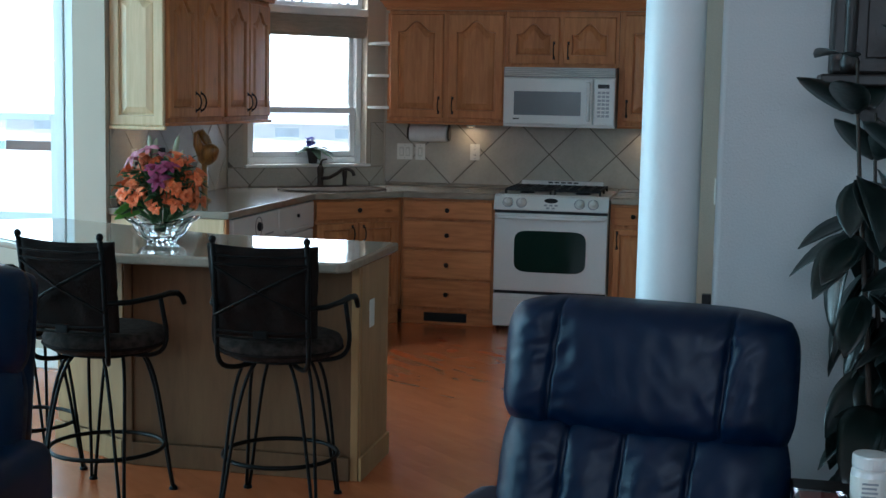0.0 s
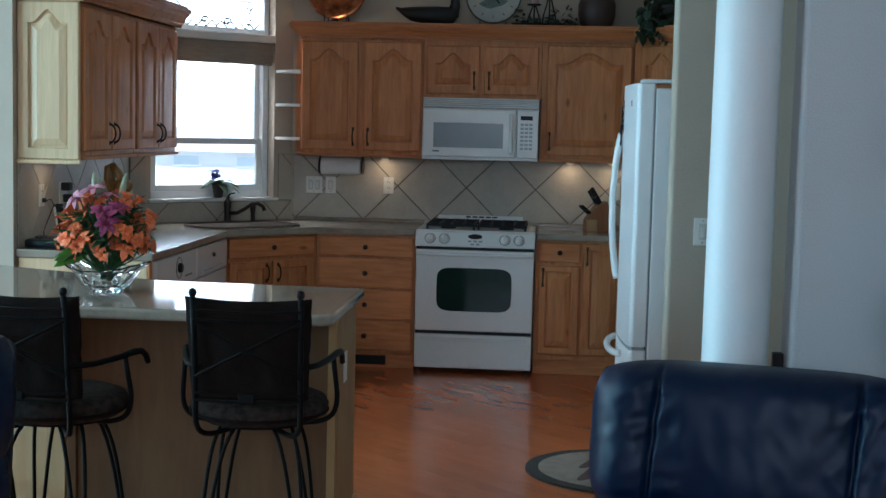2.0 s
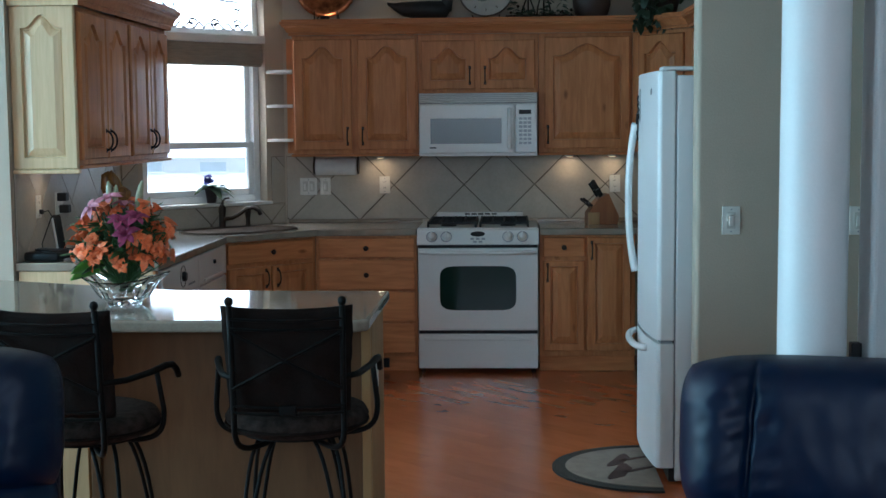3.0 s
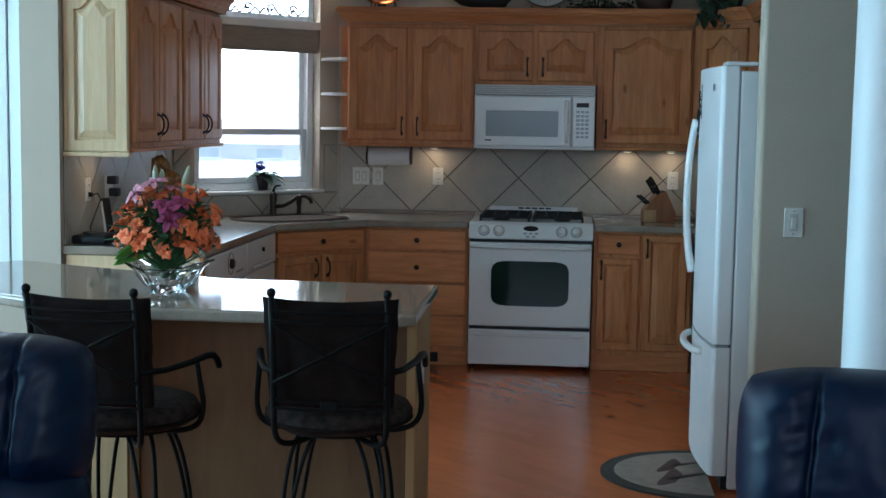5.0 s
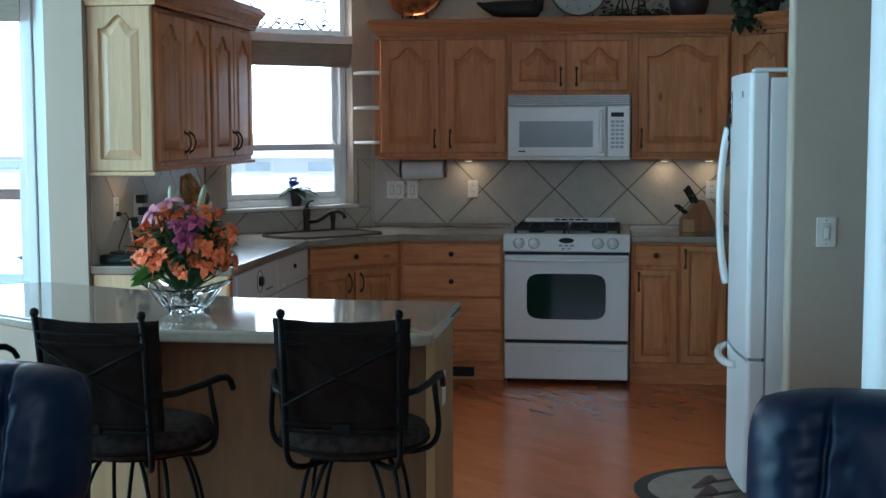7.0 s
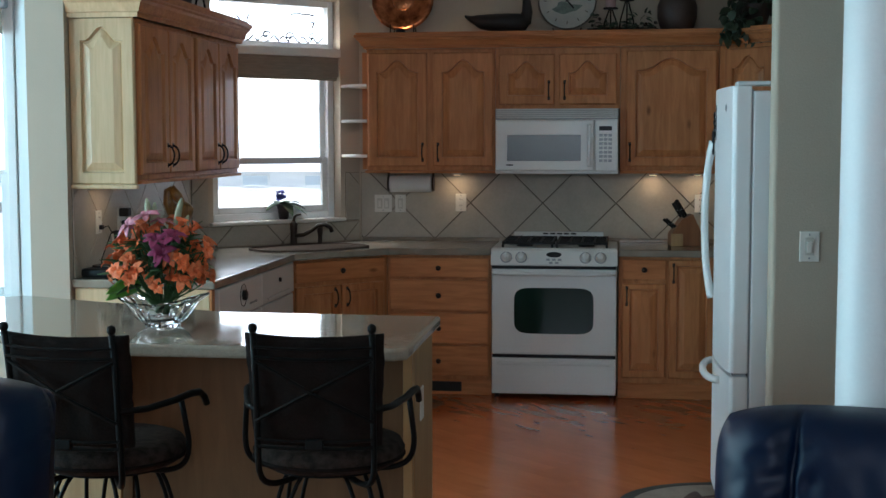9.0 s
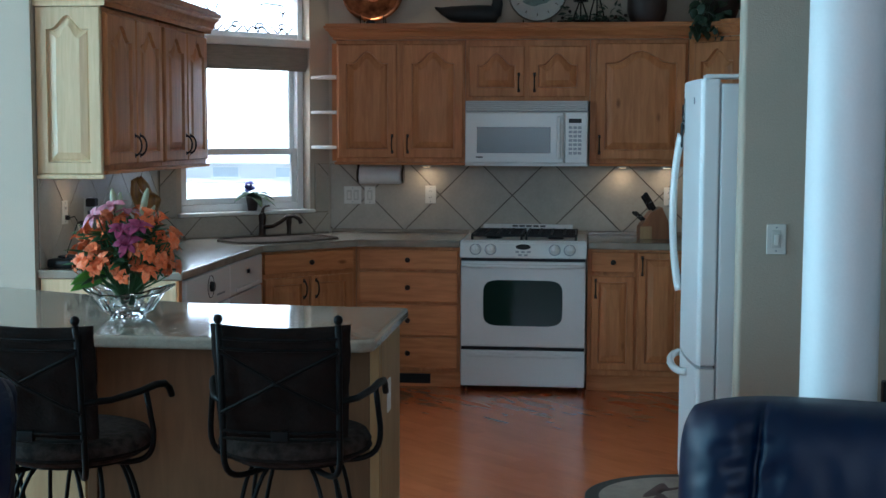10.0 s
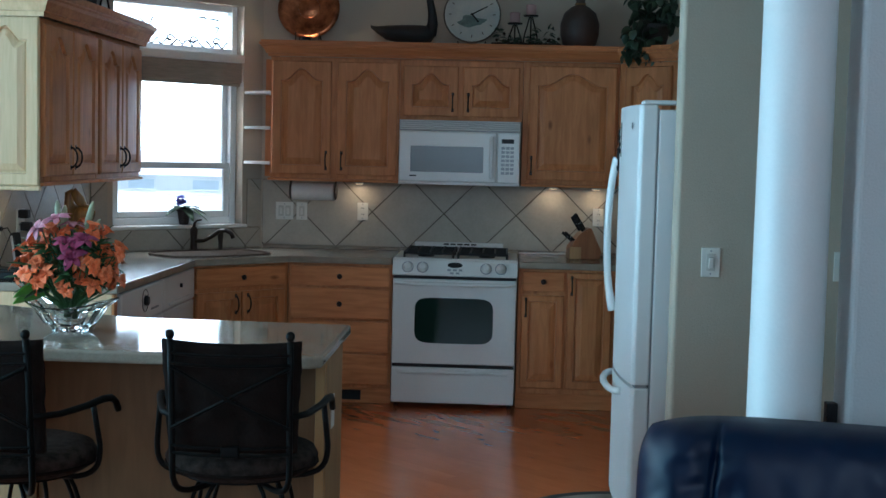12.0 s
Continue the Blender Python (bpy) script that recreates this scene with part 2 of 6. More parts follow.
def merge(bm, one):
    if bm is None:
        return one
    tmp = bpy.data.meshes.new("tmp")
    one.to_mesh(tmp)
    one.free()
    bm.from_mesh(tmp)
    bpy.data.meshes.remove(tmp)
    return bm


def moved(bm, m):
    bmesh.ops.transform(bm, matrix=m, verts=bm.verts[:])
    return bm


def tube(points, radius, sides=8, bm=None, closed=False):
    """A round bar along a line of points; radius is one number or one for each point."""
    pts = [Vector(p) for p in points]
    rad = radius if isinstance(radius, (list, tuple)) else [radius] * len(pts)
    one = bmesh.new()
    rings, side = [], None
    for i, p in enumerate(pts):
        a = pts[(i - 1) % len(pts)] if closed or i else p
        c = pts[(i + 1) % len(pts)] if closed or i < len(pts) - 1 else p
        d = (c - a).normalized()
        if side is None:
            side = d.orthogonal().normalized()
        side = (side - d * side.dot(d)).normalized()
        up = d.cross(side)
        rings.append([one.verts.new(p + rad[i] * (math.cos(k * math.tau / sides) * side + math.sin(k * math.tau / sides) * up)) for k in range(sides)])
    for r0, r1 in zip(rings, rings[1:] + (rings[:1] if closed else [])):
        for k in range(sides):
            one.faces.new((r0[k], r0[(k + 1) % sides], r1[(k + 1) % sides], r1[k]))
    if not closed:
        one.faces.new(rings[0][::-1])
        one.faces.new(rings[-1])
    return merge(bm, one)


def turned(profile, sides=32, bm=None, center=(0, 0, 0)):
    """A shape turned round z from (radius, height) pairs."""
    one = bmesh.new()
    rings = []
    for r, z in profile:
        r = max(r, 1e-4)
        rings.append([one.verts.new((center[0] + r * math.cos(k * math.tau / sides), center[1] + r * math.sin(k * math.tau / sides), center[2] + z)) for k in range(sides)])
    for r0, r1 in zip(rings, rings[1:]):
        for k in range(sides):
            one.faces.new((r0[k], r0[(k + 1) % sides], r1[(k + 1) % sides], r1[k]))
    one.faces.new(rings[0][::-1])
    one.faces.new(rings[-1])
    return merge(bm, one)


def prism(outline, z0, z1, bevel=0.0, bm=None, segments=3):
    """A plan outline lifted from z0 to z1, with its upper and lower edges rounded."""
    one = bmesh.new()
    low = [one.verts.new((x, y, z0)) for x, y in outline]
    high = [one.verts.new((x, y, z1)) for x, y in outline]
    n = len(outline)
    one.faces.new(low[::-1])
    one.faces.new(high)
    for i in range(n):
        one.faces.new((low[i], low[(i + 1) % n], high[(i + 1) % n], high[i]))
    if bevel:
        bmesh.ops.bevel(one, geom=one.edges[:], offset=bevel, segments=segments, profile=0.5, affect='EDGES')
    return merge(bm, one)


def bezier(p0, p1, p2, p3, n=10):
    p0, p1, p2, p3 = (Vector(p) for p in (p0, p1, p2, p3))
    return [(1 - t) ** 3 * p0 + 3 * (1 - t) ** 2 * t * p1 + 3 * (1 - t) * t * t * p2 + t ** 3 * p3 for t in (i / n for i in range(n + 1))]


def wall(name, p0, p1, z0, z1, thick, mat, holes=(), rounding=0.0):
    """A wall whose room face runs from p0 to p1, thick to the left of that line; holes are (from, to, low, high) along it."""
    p0, p1 = Vector((*p0, 0)), Vector((*p1, 0))
    length = (p1 - p0).length
    turn = math.atan2(p1.y - p0.y, p1.x - p0.x)
    bm = bmesh.new()
    cuts = sorted({0.0, length, *(c for h in holes for c in h[:2])})
    for a, b in zip(cuts, cuts[1:]):
        inside = [h for h in holes if h[0] <= a + 1e-6 and h[1] >= b - 1e-6]
        spans, low = [], z0
        for h in sorted(inside, key=lambda h: h[2]):
            spans.append((low, h[2]))
            low = h[3]
        spans.append((low, z1))
        for lo, hi in spans:
            if hi - lo > 1e-4:
                box(a, b, 0, thick, lo, hi, rounding if not holes else 0.0, bm)
    ob = link_mesh(name, bm, mat)
    ob.matrix_world = Matrix.Translation(p0) @ Matrix.Rotation(turn, 4, 'Z')
    return tagged(ob, kind="structure")


# ---------------------------------------------------------------- the setting
H = 3.1
XL, XR = -2.20, 1.62
DIAG = 0.88
floor = link_mesh("floor", box(-7.0, 5.0, -13.2, 0.3, -0.16, -0.0015), FLOOR_BASE)
tagged(floor, "reddish brown hardwood floor laid diagonally", "floor", kind="structure")
ceiling = link_mesh("ceiling", box(-7.0, 5.0, -13.2, 0.3, H, H + 0.15), CEILING)
tagged(ceiling, "off-white painted ceiling", "ceiling", kind="structure")

wall_back = wall("wall_back", (XR + 0.2, 0), (-1.32, 0), -0.012, H, -0.16, WALL)
tagged(wall_back, "beige painted kitchen wall with tile backsplash", "wall")
wall_sink = wall("wall_sink", (-1.32, 0), (XL, -DIAG), -0.012, H, -0.16, WALL, [(0.15, 1.085, 1.07, 2.48)])
tagged(wall_sink, "beige corner wall with the sink window", "wall")
wall_left = wall("wall_left", (XL, -DIAG), (XL, -2.665), -0.012, H, -0.16, WALL)
tagged(wall_left, "beige painted kitchen wall", "wall")
wall_nook = wall("wall_nook", (XL + 0.0, -2.68), (-6.8, -2.68), -0.012, H, -0.16, WALL, [(0.19, 1.75, 0.78, 2.30)])
tagged(wall_nook, "beige dining nook wall with a window", "wall")
wall_right = wall("wall_right", (XR, -3.34), (XR, 0), -0.012, H, -0.16, WALL)
tagged(wall_right, "beige wall behind the refrigerator", "wall")
wall_switch = link_mesh("wall_switch", box(0.965, 3.6, -3.477, -3.35, -0.012, H, 0.018, segments=4), WALL)
tagged(wall_switch, "beige wall end with rounded corners and a light switch", "wall", kind="structure")
wall_living = link_mesh("wall_living", box(1.085, 3.6, -5.68, -5.55, -0.012, H, 0.016, segments=4), WALL_COOL)
tagged(wall_living, "pale painted living room wall with rounded corner", "wall", kind="structure")
wall_patio = wall("wall_patio", (-6.6, -2.5), (-6.6, -13.0), -0.012, H, -0.16, WALL_COOL, [(0.4, 2.9, 0.05, 2.6), (3.5, 6.1, 0.5, 2.6)])
tagged(wall_patio, "pale living room wall with glass doors", "wall")
wall_end = wall("wall_end", (-6.8, -13.0), (3.8, -13.0), -0.012, H, -0.16, WALL_COOL, [(5.5, 9.3, 1.6, 2.9)])
tagged(wall_end, "pale living room wall with a wide window", "wall")
wall_east = wall("wall_east", (3.6, -13.0), (3.6, -3.3), -0.012, H, -0.16, WALL_COOL)
tagged(wall_east, "pale living room side wall", "wall")

ground = link_mesh("ground", box(-400, 400, -400, 400, -0.75, -0.70), material("pale_gravel_ground", (0.60, 0.59, 0.55), 0.95, spread=0.08, scale=0.5, fine=8, bump=0.0))
tagged(ground, "pale sunlit yard ground", "ground", kind="structure")

# glowing sheet in place of the overexposed distance; it also lights the rooms
distance_glow = bpy.data.materials.new("bright_distance")
distance_glow.use_nodes = True
_n, _link = distance_glow.node_tree.nodes, distance_glow.node_tree.links.new
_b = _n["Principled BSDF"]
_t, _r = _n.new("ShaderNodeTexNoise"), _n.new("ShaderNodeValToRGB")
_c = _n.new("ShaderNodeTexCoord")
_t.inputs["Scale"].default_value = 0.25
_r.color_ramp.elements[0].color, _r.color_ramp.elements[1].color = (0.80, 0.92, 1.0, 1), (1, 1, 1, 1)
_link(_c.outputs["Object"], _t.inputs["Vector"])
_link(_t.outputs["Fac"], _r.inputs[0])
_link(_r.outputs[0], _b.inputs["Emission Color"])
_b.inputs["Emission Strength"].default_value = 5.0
backdrop = link_mesh("backdrop", box(-90, 60, 60, 60.2, -0.7, 40), distance_glow)
tagged(backdrop, "glowing sheet standing for the bright sky and distance outside the windows", "backdrop", kind="structure")

column = link_mesh("round_column", turned([(0.100, -0.012), (0.100, 0.10), (0.086, 0.13), (0.084, 1.6), (0.081, H)], 48), COLUMN_PAINT, smooth=True)
column.location = (0.957, -5.62, 0)
tagged(column, "smooth white-painted round column beside the wall", "column", kind="structure")


def baseboard(name, p0, p1, mat=None, high=0.11):
    p0, p1 = Vector((*p0, 0)), Vector((*p1, 0))
    bm = box(0, (p1 - p0).length, -0.014, -0.0005, 0, high, 0.004)
    ob = link_mesh(name, bm, mat or TRIM)
    ob.matrix_world = Matrix.Translation(p0) @ Matrix.Rotation(math.atan2(p1.y - p0.y, p1.x - p0.x), 4, 'Z')
    return tagged(ob, "painted baseboard along the wall", "baseboard", kind="structure")


baseboard("baseboard", (0.99, -3.477), (3.58, -3.477))
baseboard("baseboard", (1.11, -5.68), (3.58, -5.68))
baseboard("baseboard", (-6.5, -2.68), (-2.22, -2.68))


# ---------------------------------------------------------------- windows
def sash_window(name, label, m, wide, low, high, rail, transom=None, depth=0.10):
    """A vinyl window in an opening from 0 to wide; y runs out of the room. rail: the meeting rail; transom: a fixed light above."""
    win = thing(name, label, "window", kind="structure")
    win.matrix_world = m
    top = transom[0] if transom else high
    f = 0.045

    def bars(nm, x0, x1, z0, z1, w, y0, y1, holder=win):
        bm = box(x0, x0 + w, y0, y1, z0, z1, 0.004)
        box(x1 - w, x1, y0, y1, z0, z1, 0.004, bm)
        box(x0 + w, x1 - w, y0, y1, z0, z0 + w, 0.004, bm)
        box(x0 + w, x1 - w, y0, y1, z1 - w, z1, 0.004, bm)
        return part(nm, bm, VINYL, holder)

    frame_part = bars("window_frame", 0, wide, low, top, f, depth - 0.02, depth + 0.055)
    lower = bars("lower_sash", f, wide - f, low + f, rail + 0.02, 0.04, depth - 0.01, depth + 0.02)
    upper = bars("upper_sash", f, wide - f, rail - 0.02, top - f, 0.036, depth + 0.022, depth + 0.05)
    p = part("pane", box(f + 0.04, wide - f - 0.04, depth + 0.003, depth + 0.007, low + f + 0.04, rail - 0.02), PANE, lower)
    p.visible_shadow = False
    p = part("pane", box(f + 0.036, wide - f - 0.036, depth + 0.034, depth + 0.038, rail + 0.016, top - f - 0.036), PANE, upper)
    p.visible_shadow = False
    sill = part("window_sill", box(-0.025, wide + 0.025, -0.03, depth - 0.02, low - 0.022, low, 0.006), TRIM, win, "white painted window sill")
    if transom:
        t0, t1 = transom
        part("transom_ledge", box(0, wide, -0.012, depth + 0.055, t0, t0 + 0.05, 0.004), TRIM, win)
        light = bars("transom_frame", 0, wide, t0 + 0.05, t1, 0.04, depth - 0.02, depth + 0.05)
        p = part("pane", box(0.04, wide - 0.04, depth + 0.01, depth + 0.014, t0 + 0.09, t1 - 0.04), PANE, light)
        p.visible_shadow = False
    return win


def along(p0, p1):
    p0, p1 = Vector((*p0, 0)), Vector((*p1, 0))
    return Matrix.Translation(p0) @ Matrix.Rotation(math.atan2(p1.y - p0.y, p1.x - p0.x), 4, 'Z')


SINK_WALL = along((XL, -DIAG), (-1.32, 0))          # x along the wall to the right, y out of the room
SW = math.hypot(XL + 1.32, DIAG)
window_1 = sash_window("window_1", "white vinyl double-hung window over the sink with a leaded transom", SINK_WALL @ pose(SW - 1.085, 0, 0), 0.935, 1.07, 2.48, 1.447, (2.115, 2.48))
window_2 = sash_window("window_2", "tall white vinyl window in the dining nook", pose(-3.95, -2.68, 0), 1.46, 0.78, 2.30, 1.40)
window_3 = sash_window("window_3", "wide white living room window", pose(2.5, -13.0, 0, 0, 0, 180), 3.8, 1.6, 2.9, 2.2)
window_4 = sash_window("window_4", "white framed patio glass doors", pose(-6.6, -5.4, 0, 0, 0, 90), 2.5, 0.05, 2.6, 1.3)


window_5 = sash_window("window_5", "wide white window in the living room side wall", pose(-6.6, -8.6, 0, 0, 0, 90), 2.6, 0.5, 2.6, 1.5)
# splayed plaster reveal beside the nook window
reveal = link_mesh("window_reveal", prism([(-2.388, -2.676), (-2.388, -2.53), (-2.488, -2.53), (-2.488, -2.585)], 0.78, 2.30, 0.006, segments=2), WALL_COOL)
tagged(reveal, "pale splayed plaster reveal beside the nook window", "wall", kind="structure")


# ---------------------------------------------------------------- cabinets
def arch_outline(w, h, side, foot, head, drop, n=14):
    """Corner to corner round a cathedral-arched panel: up the right side, over the arch, down the left."""
    pts = [(side, foot), (w - side, foot)]
    half = w / 2 - side
    for i in range(n + 1):
        u = 1 - 2 * i / n
        lift = 0.5 * (1 + math.cos(math.pi * min(1, abs(u) / 0.8)))
        pts.append((w / 2 + u * half, h - head - drop * (1 - lift)))
    return pts


def panel_door(w, h, arched=True, thick=0.02, bm=None, stile=None):
    """A raised-panel door: x from 0 to w, z from 0 to h, its face towards -y."""
    stile = stile or min(0.062, w * 0.19)
    drop = min(0.075, w * 0.2) if arched else 0.0
    n = 14
    one = bmesh.new()

    def ring(inset, y):
        return [one.verts.new((x, y, z)) for x, z in arch_outline(w, h, stile + inset, stile + inset, stile * 0.8 + inset, drop * (1 - inset * 2), n)]

    inner = arch_outline(w, h, stile, stile, stile * 0.8, drop, n)
    e = 0.007

    def edge_ring(m, y):
        pts = [(m, m), (w - m, m)] + [(min(max(x, m), w - m) if 0 < i < n else (w - m if i == 0 else m), h - m) for i, (x, z) in enumerate(inner[2:])]
        return [one.verts.new((x, y, z)) for x, z in pts]

    rings = [edge_ring(0, thick), edge_ring(0, e), edge_ring(e, 0), ring(-0.005, 0), ring(-0.001, 0.017), ring(0.006, 0.017), ring(0.011, 0.012), ring(0.042, 0.001)]
    for a, b in zip(rings, rings[1:]):
        for i in range(len(a)):
            j = (i + 1) % len(a)
            one.faces.new((a[i], a[j], b[j], b[i]))
    one.faces.new(rings[-1])
    one.faces.new(rings[0][::-1])
    return merge(bm, one)


def drawer_front(w, h, thick=0.02):
    return box(0, w, 0, thick, 0, h, 0.006)


def pull(high=0.10):
    """A bowed bronze pull, standing along z about its middle, out towards -y."""
    bm = tube(bezier((0, 0, -high / 2), (0, -0.045, -high / 2 + 0.005), (0, -0.045, high / 2 - 0.005), (0, 0, high / 2), 10), [0.0065, 0.006, 0.005, 0.0045, 0.0045, 0.005, 0.0045, 0.0045, 0.005, 0.006, 0.0065], 8)
    for s in (-1, 1):
        box(-0.008, 0.008, -0.004, 0.0, s * high / 2 - 0.011, s * high / 2 + 0.011, 0.002, bm)
    return bm


def knob():
    return moved(turned([(0.007, 0), (0.006, 0.012), (0.015, 0.016), (0.0165, 0.022), (0.013, 0.028), (0.004, 0.031)], 16), pose(0, 0, 0, 90))


def add_door(cab, x, z, w, h, handle, y=0.0, arched=True, mat=None, grip="pull"):
    d = part("door", moved(panel_door(w, h, arched), pose(x, y - 0.021, z)), mat or ALDER, cab)
    if handle:
        hx, hz = handle
        part("handle", moved(pull(), pose(x + hx, y - 0.021, z + hz)), BRONZE, d, "dark bronze bow pull", True)
    return d


def add_drawer(cab, x, z, w, h, y=0.0):
    d = part("drawer_front", moved(drawer_front(w, h), pose(x, y - 0.021, z)), ALDER_H, cab)
    part("knob", moved(knob(), pose(x + w / 2, y - 0.021, z + h / 2)), BRONZE, d, "dark bronze round knob", True)
    return d


UPPER, TOP = 1.385, 2.15
# each cabinet stands at its own left front corner: x to the right along its face, y into the wall
# -- wall cabinets over the back counter
cab = thing("wall_cabinet", "knotty alder wall cabinet with two arched raised-panel doors", "cabinet", (-1.21, -0.31, 0), group="wall cabinets")
part("body", box(0, 0.82, 0, 0.306, UPPER, TOP, 0.002), ALDER, cab)
add_door(cab, 0.010, UPPER + 0.025, 0.379, 0.715, (0.35, 0.09))
add_door(cab, 0.427, UPPER + 0.025, 0.383, 0.715, (0.032, 0.09))
part("light_rail", box(-0.01, 0.83, -0.024, 0.30, UPPER - 0.018, UPPER - 0.001, 0.004), ALDER_H, cab)

cab = thing("wall_cabinet", "short knotty alder cabinet with two arched doors above the microwave", "cabinet", (-0.388, -0.31, 0), group="wall cabinets")
part("body", box(0, 0.776, 0, 0.306, 1.772, TOP, 0.002), ALDER, cab)
add_door(cab, 0.02, 1.795, 0.35, 0.315, (0.315, 0.09))
add_door(cab, 0.398, 1.795, 0.356, 0.315, (0.035, 0.09))

cab = thing("wall_cabinet", "knotty alder wall cabinet with one wide arched door", "cabinet", (0.390, -0.31, 0), group="wall cabinets")
part("body", box(0, 0.60, 0, 0.306, UPPER, TOP, 0.002), ALDER, cab)
add_door(cab, 0.035, UPPER + 0.025, 0.55, 0.715, (0.025, 0.09))
part("light_rail", box(0, 0.60, -0.024, 0.30, UPPER - 0.018, UPPER - 0.001, 0.004), ALDER_H, cab)

# diagonal corner cabinet and the one above the refrigerator run
cab = thing("corner_wall_cabinet", "diagonal knotty alder corner cabinet with an arched door", "cabinet", (0.992, -0.312, 0), -45, group="wall cabinets")
part("body", moved(prism([(0.994, -0.309), (1.333, -0.648), (1.612, -0.648), (1.612, -0.006), (0.994, -0.006)], UPPER, TOP), pose(0.992, -0.312, 0, 0, 0, -45).inverted()), ALDER, cab)
add_door(cab, 0.055, UPPER + 0.025, 0.36, 0.715, (0.03, 0.09))

cab = thing("wall_cabinet", "knotty alder wall cabinet beside the refrigerator", "cabinet", (1.34, -0.655, 0), -90, group="wall cabinets")
part("body", box(0, 0.74, 0, 0.27, UPPER, TOP, 0.002), ALDER, cab)
add_door(cab, 0.02, UPPER + 0.025, 0.34, 0.715, (0.31, 0.09))
add_door(cab, 0.38, UPPER + 0.025, 0.34, 0.715, (0.03, 0.09))


def crown_moulding(path, z0, high=0.10, out=0.085, first=0, last=99):
    """A stepped crown along a plan line; the room lies to the right of the line."""
    k_out, k_up = out / 0.085, high / 0.1
    prof = [(o * k_out, z * k_up) for o, z in ((0, 0), (0.016, 0.0), (0.018, 0.018), (0.032, 0.022), (0.036, 0.032), (0.052, 0.056), (0.070, 0.066), (0.072, 0.076), (0.085, 0.08), (0.085, 0.1), (0, 0.1))]
    pts = [Vector(p) for p in path]
    bm = bmesh.new()
    rings = []
    for i, p in enumerate(pts):
        d0 = (p - pts[i - 1]).normalized() if i else (pts[1] - p).normalized()
        d1 = (pts[i + 1] - p).normalized() if i < len(pts) - 1 else d0
        n0, n1 = Vector((d0.y, -d0.x)), Vector((d1.y, -d1.x))
        n = (n0 + n1).normalized()
        n /= max(0.3, n.dot(n0))
        rings.append([bm.verts.new((p.x + n.x * o, p.y + n.y * o, z0 + z)) for o, z in prof])
    k = len(prof)
    rings = rings[first:last + 1]
    for v in [v for v in bm.verts if not any(v in r for r in rings)]:
        bm.verts.remove(v)
    for a, b in zip(rings, rings[1:]):
        for i in range(k):
            bm.faces.new((a[i], a[(i + 1) % k], b[(i + 1) % k], b[i]))
    bm.faces.new(rings[0])
    bm.faces.new(rings[-1][::-1])
    return bm


crown = link_mesh("crown_moulding", crown_moulding([(-1.213, -0.004), (-1.213, -0.333), (0.99, -0.333), (1.315, -0.658), (1.315, -1.40)], TOP + 0.001, 0.085, 0.062), ALDER_H)
tagged(crown, "stepped alder crown moulding along the cabinet tops", "moulding", kind="structure")
top_board = link_mesh("cabinet_top_board", prism([(-1.266, -0.004), (-1.266, -0.386), (1.01, -0.386), (1.262, -0.638), (1.262, -1.39), (1.612, -1.39), (1.612, -0.004)], TOP + 0.087, TOP + 0.100, 0.003), ALDER_H)
tagged(top_board, "alder display ledge on top of the cabinets", "shelf", kind="structure")

# -- left wall cabinets with a pale end panel
LFX = -1.885
for y0, ww in ((-2.612, 0.86), (-1.748, 0.83)):
    cab = thing("wall_cabinet", "knotty alder wall cabinet with two narrow arched doors", "cabinet", (LFX, y0, 0), 90, group="wall cabinets")
    part("body", box(0, ww, 0.0, 0.31, UPPER, TOP, 0.002), ALDER, cab)
    dw = (ww - 0.06) / 2
    add_door(cab, 0.025, UPPER + 0.025, dw, 0.715, (dw - 0.032, 0.09))
    add_door(cab, 0.035 + dw, UPPER + 0.025, dw, 0.715, (0.032, 0.09))
    part("light_rail", box(0, ww, -0.024, 0.30, UPPER - 0.018, UPPER - 0.001, 0.004), ALDER_H, cab)
end = thing("cabinet_end_panel", "pale alder arched end panel of the wall cabinet", "cabinet panel", (XL + 0.004, -2.615, 0))
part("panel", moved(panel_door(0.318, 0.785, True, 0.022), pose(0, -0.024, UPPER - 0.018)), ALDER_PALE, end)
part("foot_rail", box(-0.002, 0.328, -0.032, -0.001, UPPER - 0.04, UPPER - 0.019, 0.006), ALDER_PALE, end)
SIDE_CROWN = [(XL + 0.004, -2.641), (-1.862, -2.641), (-1.862, -0.912), (-2.19, -0.912)]
crown = link_mesh("crown_moulding", crown_moulding(SIDE_CROWN, TOP + 0.001, 0.115, 0.062, first=1), ALDER_H)
tagged(crown, "stepped alder crown moulding on the side cabinets", "moulding", kind="structure")
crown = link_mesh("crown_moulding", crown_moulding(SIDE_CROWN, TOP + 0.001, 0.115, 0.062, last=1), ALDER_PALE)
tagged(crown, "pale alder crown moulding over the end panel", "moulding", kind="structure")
top_board = link_mesh("cabinet_top_board", box(XL + 0.004, -1.81, -2.692, -0.90, TOP + 0.117, TOP + 0.13, 0.003), ALDER_H)
tagged(top_board, "alder display ledge on the side cabinets", "shelf", kind="structure")

# quarter-round shelves at the end of the wall cabinet
shelf_unit = thing("corner_shelf_unit", "three white-edged quarter-round shelves on alder backing", "shelf", (-1.211, -0.004, 0))
part("back_panel", box(-0.085, -0.003, -0.010, -0.0005, UPPER, TOP), ALDER, shelf_unit)
for z in (1.465, 1.69, 1.915):
    part("shelf", prism([(-0.001, -0.012), (-0.001, -0.30)] + [(-0.001 - 0.22 * math.sin(a), -0.012 - 0.288 * math.cos(a)) for a in (0.15, 0.5, 0.85, 1.15, 1.45)], z, z + 0.019, 0.003), TRIM, shelf_unit, "white painted shelf")

# -- base cabinets
KICK, DECK = 0.10, 0.872
FACE = -0.605


